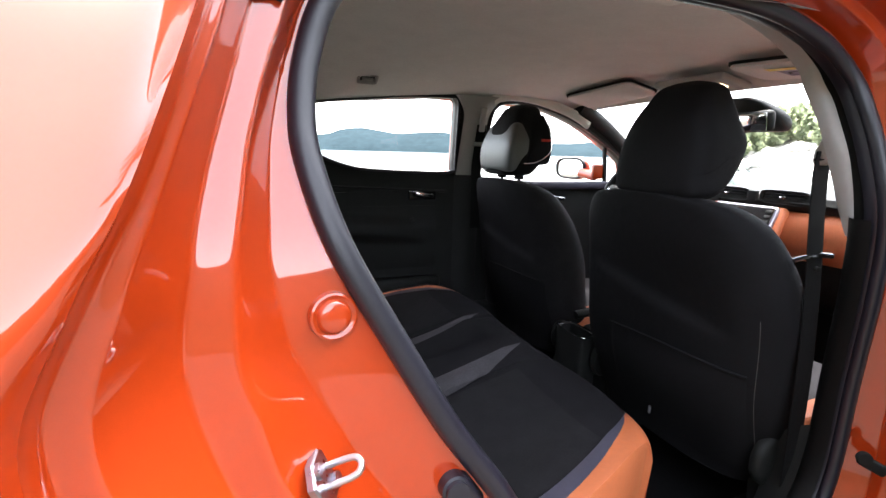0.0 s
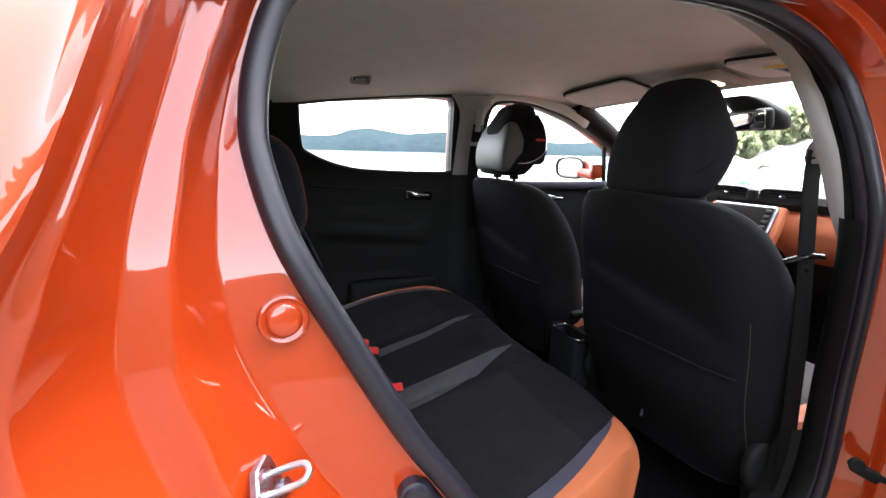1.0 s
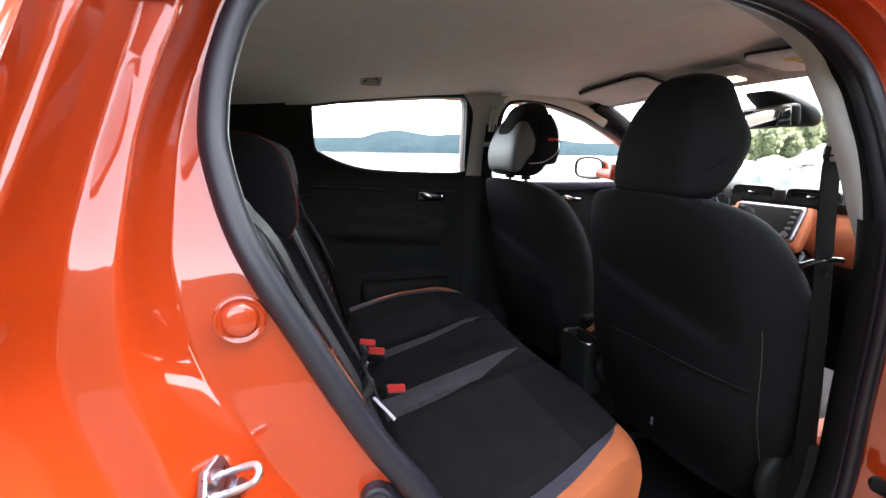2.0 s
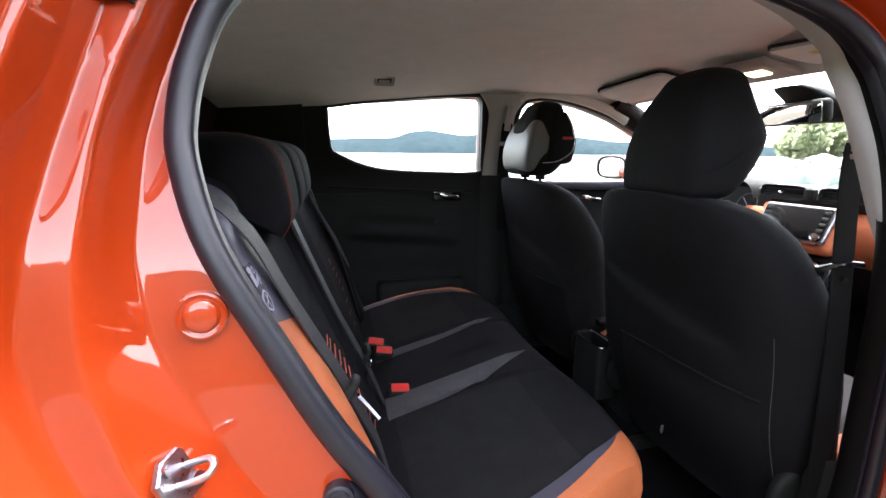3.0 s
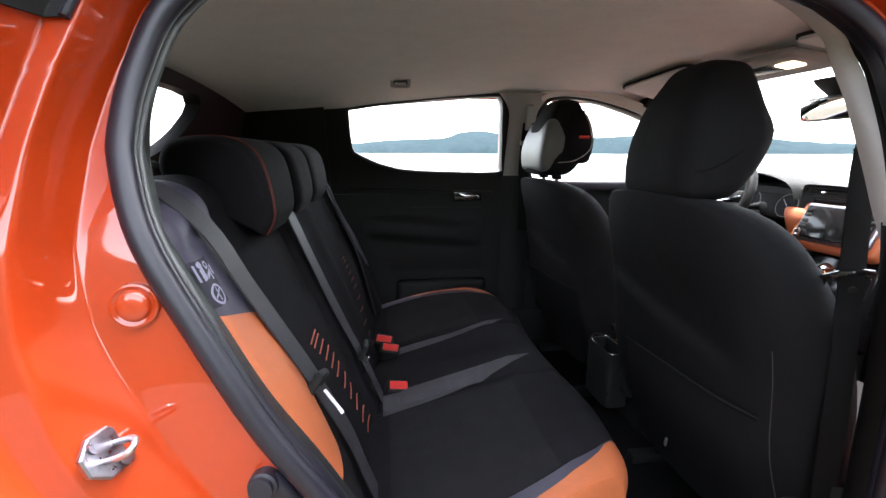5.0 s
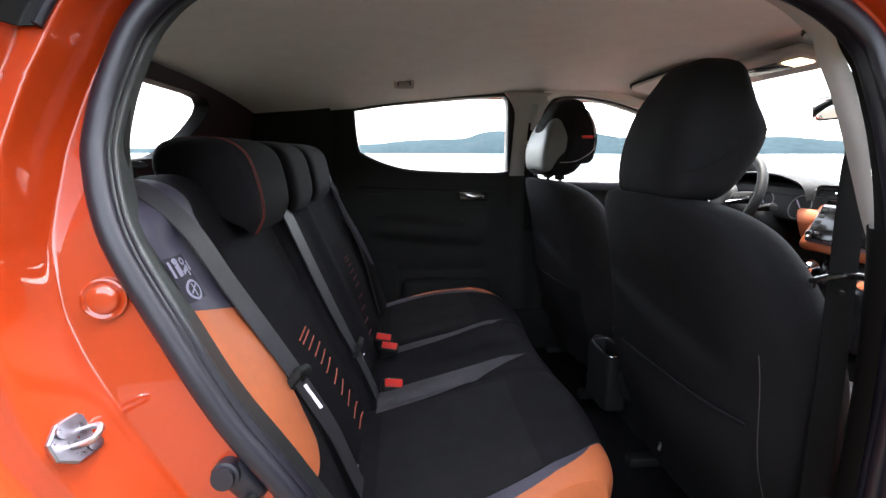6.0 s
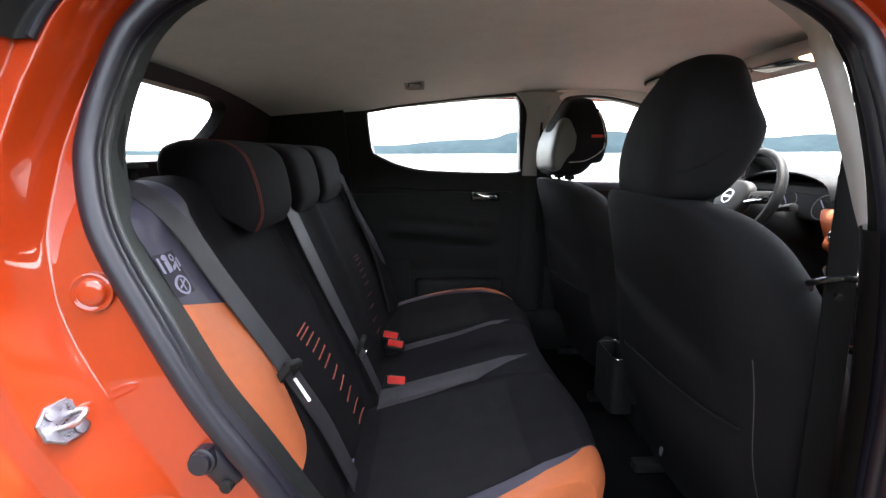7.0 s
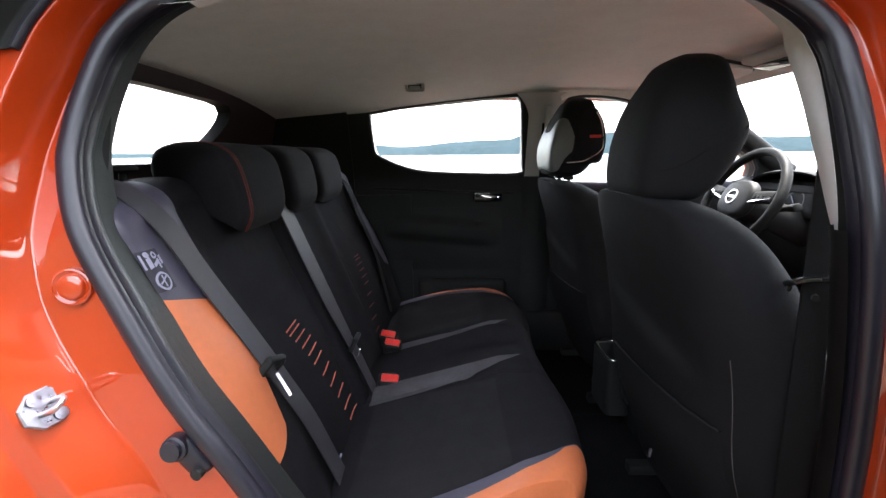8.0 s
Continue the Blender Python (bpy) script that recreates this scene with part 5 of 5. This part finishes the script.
part("badge", moved(join(rows_mesh([[(-0.034 + o, rr * math.cos(a), rr * math.sin(a)) for a in seg(0, 2 * math.pi, 37)[:-1]] for rr, o in ((0.027, 0.006), (0.0265, 0.0), (0.0225, 0.0), (0.022, 0.005))], True), box((-0.030, 0, 0), (0.006, 0.050, 0.009), 0.002)), M_WH), ZINC, wheel, "round silver badge")
for a in (8, 172, 270):
    c, s_ = math.cos(radians(a)), math.sin(radians(a))
    sp = part("spoke", moved(sweep(spline([(-0.005, 0.06 * c, 0.06 * s_), (-0.008, 0.11 * c, 0.11 * s_), (-0.002, 0.165 * c, 0.165 * s_ if a != 270 else -0.15)], 14), oval(0.010, 0.022, 14, 3), lambda i: (1, 0, 0)), M_WH), PLASTIC, wheel)
    part("spoke_trim", moved(sweep(spline([(-0.016, 0.075 * c, 0.075 * s_ - 0.018), (-0.018, 0.12 * c, 0.12 * s_ - 0.014), (-0.012, 0.165 * c, (0.165 * s_ if a != 270 else -0.15) - 0.004)], 14), oval(0.004, 0.006, 10, 2.4), lambda i: (1, 0, 0)), M_WH), CHROME, sp, "satin silver trim")
    if a != 270:
        for k in range(3):
            part("switch", moved(box((-0.018, (0.095 + 0.017 * k) * c, 0.012), (0.008, 0.014, 0.016), 0.003), M_WH), PLASTIC, sp)
part("column", rod((1.54, 1.5, 0.95), (1.78, 1.5, 0.84), 0.05, 20, 0.06), PLASTIC, wheel)
part("stalk", join(rod((1.60, 1.44, 0.93), (1.578, 1.335, 0.950), 0.008, 12, 0.010), rod((1.578, 1.335, 0.950), (1.572, 1.295, 0.957), 0.012, 14, 0.014)), HUBGREY, wheel)
part("stalk", rod((1.60, 1.56, 0.93), (1.575, 1.67, 0.955), 0.007, 12, 0.011), PLASTIC, wheel)

# mirror, visors, reading lamp
mir = thing("rear_view_mirror", (1.57, 1.09, 1.34), "black rear-view mirror on the windscreen with its sensor housing", "mirror")
M_MIR = pose(1.612, 1.150, 1.262, 0, -9, -12) @ Matrix.Scale(1.12, 4)
part("shell", moved(box((0.012, 0, 0), (0.03, 0.235, 0.064), 0.014, (0, 0, 0), 4), M_MIR), PLASTIC, mir)
part("mirror_glass", moved(box((-0.0045, 0, 0), (0.003, 0.222, 0.052), 0.001), M_MIR), MIRROR, mir, "silvered mirror glass")
part("stem", rod((1.635, 1.16, 1.28), (1.68, 1.15, 1.315), 0.012), PLASTIC, mir)
part("sensor_housing", stack([(1.235, 1.72, 1.10, 0.020, 0.050), (1.252, 1.71, 1.11, 0.040, 0.075), (1.29, 1.685, 1.12, 0.050, 0.080), (1.33, 1.63, 1.14, 0.045, 0.066), (1.345, 1.60, 1.15, 0.03, 0.05)], 32, 3.2), PLASTIC, mir, "black sensor housing")


def visor(corners, label):
    """A flat padded visor folded against the roof; corners: rear inner, rear outer, front outer, front inner."""
    c = [Vector(p) for p in corners]
    v = thing("sun_visor", sum(c, Vector()) / 4, label, "sun visor", "sun visors")
    down = (c[1] - c[0]).cross(c[3] - c[0]).normalized()
    if down.z > 0:
        down = -down

    def at(a, b, low):
        return tuple(c[0] * (1 - a) * (1 - b) + c[1] * (1 - a) * b + c[2] * a * b + c[3] * a * (1 - b) + down * low)
    base = [(0.5 + p[0], 0.5 + p[1]) for p in oval(0.5, 0.5, 72, 9)]
    shell = [[at(0.5 + (a - 0.5) * k, 0.5 + (b - 0.5) * k, low) for a, b in base] for k, low in ((0.3, -0.006), (0.975, -0.006), (1.0, 0.0), (0.985, 0.006), (0.93, 0.008), (0.5, 0.008), (0.02, 0.008))]
    part("panel", rows_mesh(shell, True), LINER, v)
    part("edge_channel", rows_mesh([[at(0.5 + (a - 0.5) * k, 0.5 + (b - 0.5) * k, low) for a, b in base] for k, low in ((0.99, -0.004), (1.035, -0.001), (1.05, -0.010))], True), PLASTIC, v, "dark channel round the visor")
    return v, at


visor([(1.265, 1.345, 1.402), (1.205, 1.630, 1.372), (1.405, 1.700, 1.345), (1.440, 1.365, 1.376)], "pale grey driver's sun visor folded against the roof")
v2, on_v2 = visor([(1.290, 0.985, 1.402), (1.225, 0.66, 1.372), (1.40, 0.60, 1.345), (1.440, 0.965, 1.376)], "pale grey passenger sun visor with a yellow warning label")
part("warning_label", rows_mesh([[on_v2(a, b, 0.0095) for b in (0.34, 0.58)] for a in (0.40, 0.72)]), WHITE, v2, "white and yellow warning label")
part("warning_strip", rows_mesh([[on_v2(a, b, 0.0105) for b in (0.30, 0.62)] for a in (0.22, 0.36)]), YELLOW, v2, "yellow warning strip")
part("warning_mark", rows_mesh([[on_v2(0.56 + r * math.cos(a) * 1.3, 0.46 + r * math.sin(a), 0.0105) for a in seg(0, 2 * math.pi, 25)[:-1]] for r in (0.055, 0.08)], True), PLASTIC, v2, "dark round pictogram")
lampx = thing("reading_lamp", (1.42, 1.10, 1.39), "overhead reading lamp unit, lit, beside the mirror", "lamp")
part("housing", box((1.415, 1.165, 1.378), (0.15, 0.27, 0.026), 0.012, (0, 9, 0), 3), TRIM, lampx)
part("switch_panel", box((1.400, 1.215, 1.366), (0.055, 0.155, 0.006), 0.002, (0, 9, 0)), GLOSSBLACK, lampx)
part("lens", box((1.400, 1.095, 1.366), (0.042, 0.060, 0.008), 0.003, (0, 9, 0)), LAMP, lampx, "glowing warm lens")
# outside mirror on the far door
om = thing("wing_mirror", (1.62, 1.95, 1.02), "orange wing mirror with a dark-rimmed glass, on the far front door", "mirror")
M_OM = pose(1.60, 2.06, 1.065, 0, 0, 12)
part("shell", moved(moved(stack([(-0.005, 0, 0, 0.055, 0.095), (0.01, 0, 0, 0.062, 0.103), (0.05, 0, 0, 0.056, 0.092), (0.075, 0, 0, 0.03, 0.05), (0.08, 0, 0, 0.01, 0.02)], 36, 3), pose(0, 0, 0, 0, 90, 0)), M_OM), PAINT, om)
part("rim", moved(rows_mesh([[(x, b, a) for a, b in oval(0.058 * s, 0.098 * s, 40, 3)] for x, s in ((-0.002, 1.03), (-0.012, 1.0), (-0.013, 0.93), (-0.006, 0.84))], True), M_OM), PLASTIC, om)
part("mirror_glass", moved(rows_mesh([[(-0.006, b * s, a * s) for a, b in oval(0.050, 0.084, 40, 3)] for s in (1, 0.02)], True), M_OM), MIRROR, om, "silvered mirror glass")
part("arm", rod((1.62, 1.88, 1.03), (1.61, 1.99, 1.045), 0.025, 16), PAINT, om)

# ---------------------------------------------------------------- outside
def ground_z(x, y):
    d = math.hypot(max(x, 0.0) * 0.6, max(y, 0.0))
    return -0.03 * max(0.0, d - 9)


tagged(part("ground", rows_mesh([[(r * math.cos(a), r * math.sin(a), ground_z(r * math.cos(a), r * math.sin(a))) for a in seg(0, 2 * math.pi, 97)[:-1]] for r in (0.1, 2, 5, 8, 11, 15, 20, 30, 60, 120)], True), GROUND), "pale gravel ground sloping to the sea", "ground", kind="structure")
# Unseen wooded slope, raised and widened to darken paint reflections and the cabin.
bank = []
for a in seg(160, 354, 160):
    c, q = math.cos(radians(a)), math.sin(radians(a))
    gap = 1 / (1 + math.exp(-(a - 238) / 2)) / (1 + math.exp((a - 287) / 2))  # lowered here so that the jamb's flats reflect sky
    fall = (0.10 + 1.0 / (1 + math.exp(-(a - 176) / 3))) * (1 - 0.70 * gap)
    fall *= min(1.0, (a - 160) / 6, (354 - a) / 8)
    bank.append([(c * d, q * d, -0.2 + fall * h * (1 + 0.30 * noise.noise((a * 0.12, d * 0.1, 3)))) for d, h in ((4.6, 0), (5.0, 0.6), (6.0, 1.6), (8.0, 3.2), (12, 6.2), (19, 10.5), (30, 17), (60, 30))])
tagged(part("unseen_bank", rows_mesh(bank), BANKDARK), "unseen wooded slope landward, raised and darkened to shape reflections", "slope", kind="structure")
tagged(part("water", rows_mesh([[(r * math.cos(a), r * math.sin(a), -0.30) for a in seg(0, 2 * math.pi, 97)[:-1]] for r in (0.2, 22, 60, 200, 800, 4800)], True), SEA), "calm bright sea reaching to the far hills", "sea", kind="structure")


RIDGE = ((-75, 0.3), (-24, 0.5), (-18, 1.1), (-12, 1.45), (-9.5, 1.38), (-6.5, 1.05), (-3.5, 1.14), (0, 1.55), (3.5, 1.74), (6.5, 1.78), (7.9, 1.88), (9.4, 2.50), (11.8, 2.80), (14.3, 2.46), (16.2, 2.18), (18.6, 2.36), (21.3, 2.56), (23.2, 2.35),
         (26, 1.85), (28, 1.92), (30, 2.06), (32.5, 1.75), (35, 1.45), (38, 1.5), (40.5, 1.75), (42.5, 1.65), (44.7, 1.32), (47, 1.12), (49.5, 0.95), (55, 0.7), (62, 0.4))


def ridge(az):
    """The height of the far hills in degrees by bearing, clockwise from straight across the car."""
    e = np.mean([np.interp(az + o, [r[0] for r in RIDGE], [r[1] for r in RIDGE]) for o in (-0.4, 0, 0.4)])
    return e + 0.05 * noise.noise((az * 0.9, 0, 0)) + 0.04 * noise.noise((az * 3.1, 4, 0))


hills = []
for az in seg(-75, 62, 420):
    a = radians(az)
    col = []
    for k, (d, t) in enumerate(((3600, -0.01), (3650, 0.30), (3800, 0.72), (4000, 1.0), (4300, 0.5))):
        el = max(0.02, ridge(az)) * t
        col.append((math.sin(a) * d, math.cos(a) * d, math.tan(radians(el)) * d - 0.4))
    hills.append(col)
tagged(part("hazed_hills", rows_mesh(hills), HILLS), "wooded hills across the water, tinted blue-green for haze", "hills", kind="structure")


# headland ahead: pale rocks at the waterline and pine wood above
def bearing(az, d, z=0.0):
    a = radians(az)
    return (math.sin(a) * d, math.cos(a) * d, z)


def land_z(az, d):
    t = max(0.0, min(1.0, (az - 49) / 14))
    return -0.6 + (1 - math.exp(-max(0.0, d - 84) / 16)) * 11 * (t ** 0.7)


tagged(part("headland", rows_mesh([[(*bearing(az, d)[:2], land_z(az, d) + 1.0 * noise.noise((az * 0.5, d * 0.1, 1))) for d in np.r_[78, 84, 88, 92, 97, 104, 112, 122, 135, 160]] for az in seg(48, 110, 70)]), ROCK), "rocky wooded headland by the sea", "headland", kind="structure")
rng = random.Random(7)


def stone(centre, r):
    bm = bmesh.new()
    bmesh.ops.create_icosphere(bm, subdivisions=1, radius=1)
    sx, sy, sz = (r * rng.uniform(0.8, 1.5), r * rng.uniform(0.8, 1.4), r * rng.uniform(0.5, 0.9))
    v = [(centre[0] + w.co.x * sx * rng.uniform(0.8, 1.15), centre[1] + w.co.y * sy * rng.uniform(0.8, 1.15), centre[2] + w.co.z * sz * rng.uniform(0.8, 1.15)) for w in bm.verts]
    bm.verts.index_update()
    f = [tuple(w.index for w in q.verts) for q in bm.faces]
    bm.free()
    return v, f


for k in range(110):
    az, d = 47 + 35 * rng.random() ** 1.4, rng.uniform(78, 93)
    part("rock", stone(bearing(az, d, land_z(az, d) + 0.2), rng.uniform(0.5, 1.5)), ROCK, None, "", False)
for ob in list(scene.objects):
    if ob.name.split(".")[0] == "rock":
        tagged(ob, "pale boulder on the headland's shore", "rock", "shore boulders")


def pine(az, d, h):
    x, y, z = bearing(az, d, land_z(az, d) - 0.2)
    t = thing("pine_tree", (x, y, z), "green pine tree with a ragged rounded crown on the headland", "tree", "headland pines")
    part("trunk", join(rod((x, y, z), (x + 0.2, y, z + h * 0.75), 0.22, 8, 0.09), *[rod((x, y, z + h * q), (x + math.cos(q * 29) * h * 0.22, y + math.sin(q * 29) * h * 0.22, z + h * (q + 0.15)), 0.08, 6, 0.03) for q in (0.35, 0.45, 0.55, 0.65)]), BARK, t)
    v, f = [], []
    for i in range(620):
        u = rng.random()
        a, e = rng.uniform(0, 6.283), u ** 0.5
        zz = h * (0.06 + 0.94 * rng.random())
        wide = h * 0.52 * math.sin(min(1.0, (zz / h + 0.10) / 1.10) * math.pi) ** 0.6 * (0.75 + 0.5 * noise.noise((math.cos(a) * 1.5, math.sin(a) * 1.5, zz * 0.6 + az)))
        c = Vector((x + math.cos(a) * wide * e, y + math.sin(a) * wide * e, z + zz))
        s = rng.uniform(0.22, 0.55)
        q = Euler((rng.uniform(0, 6), rng.uniform(0, 6), rng.uniform(0, 6))).to_matrix()
        b = len(v)
        v += [tuple(c + q @ Vector(p) * s) for p in ((-1, -0.5, 0), (0.2, -0.9, 0.2), (1, 0.3, 0), (-0.2, 0.9, 0.25))]
        f.append((b, b + 1, b + 2, b + 3))
    me = bpy.data.meshes.new("crown")
    me.from_pydata(v, [], f)
    me.materials.append(LEAF)
    c = new("crown", me)
    c.parent, c.matrix_parent_inverse = t, Matrix.Translation(-Vector(t.location))


for k in range(95):
    az = 50.2 + 36 * (k / 94) + rng.uniform(-0.8, 0.8)
    pine(az, rng.uniform(89, 130), rng.uniform(3.6, 6.5))
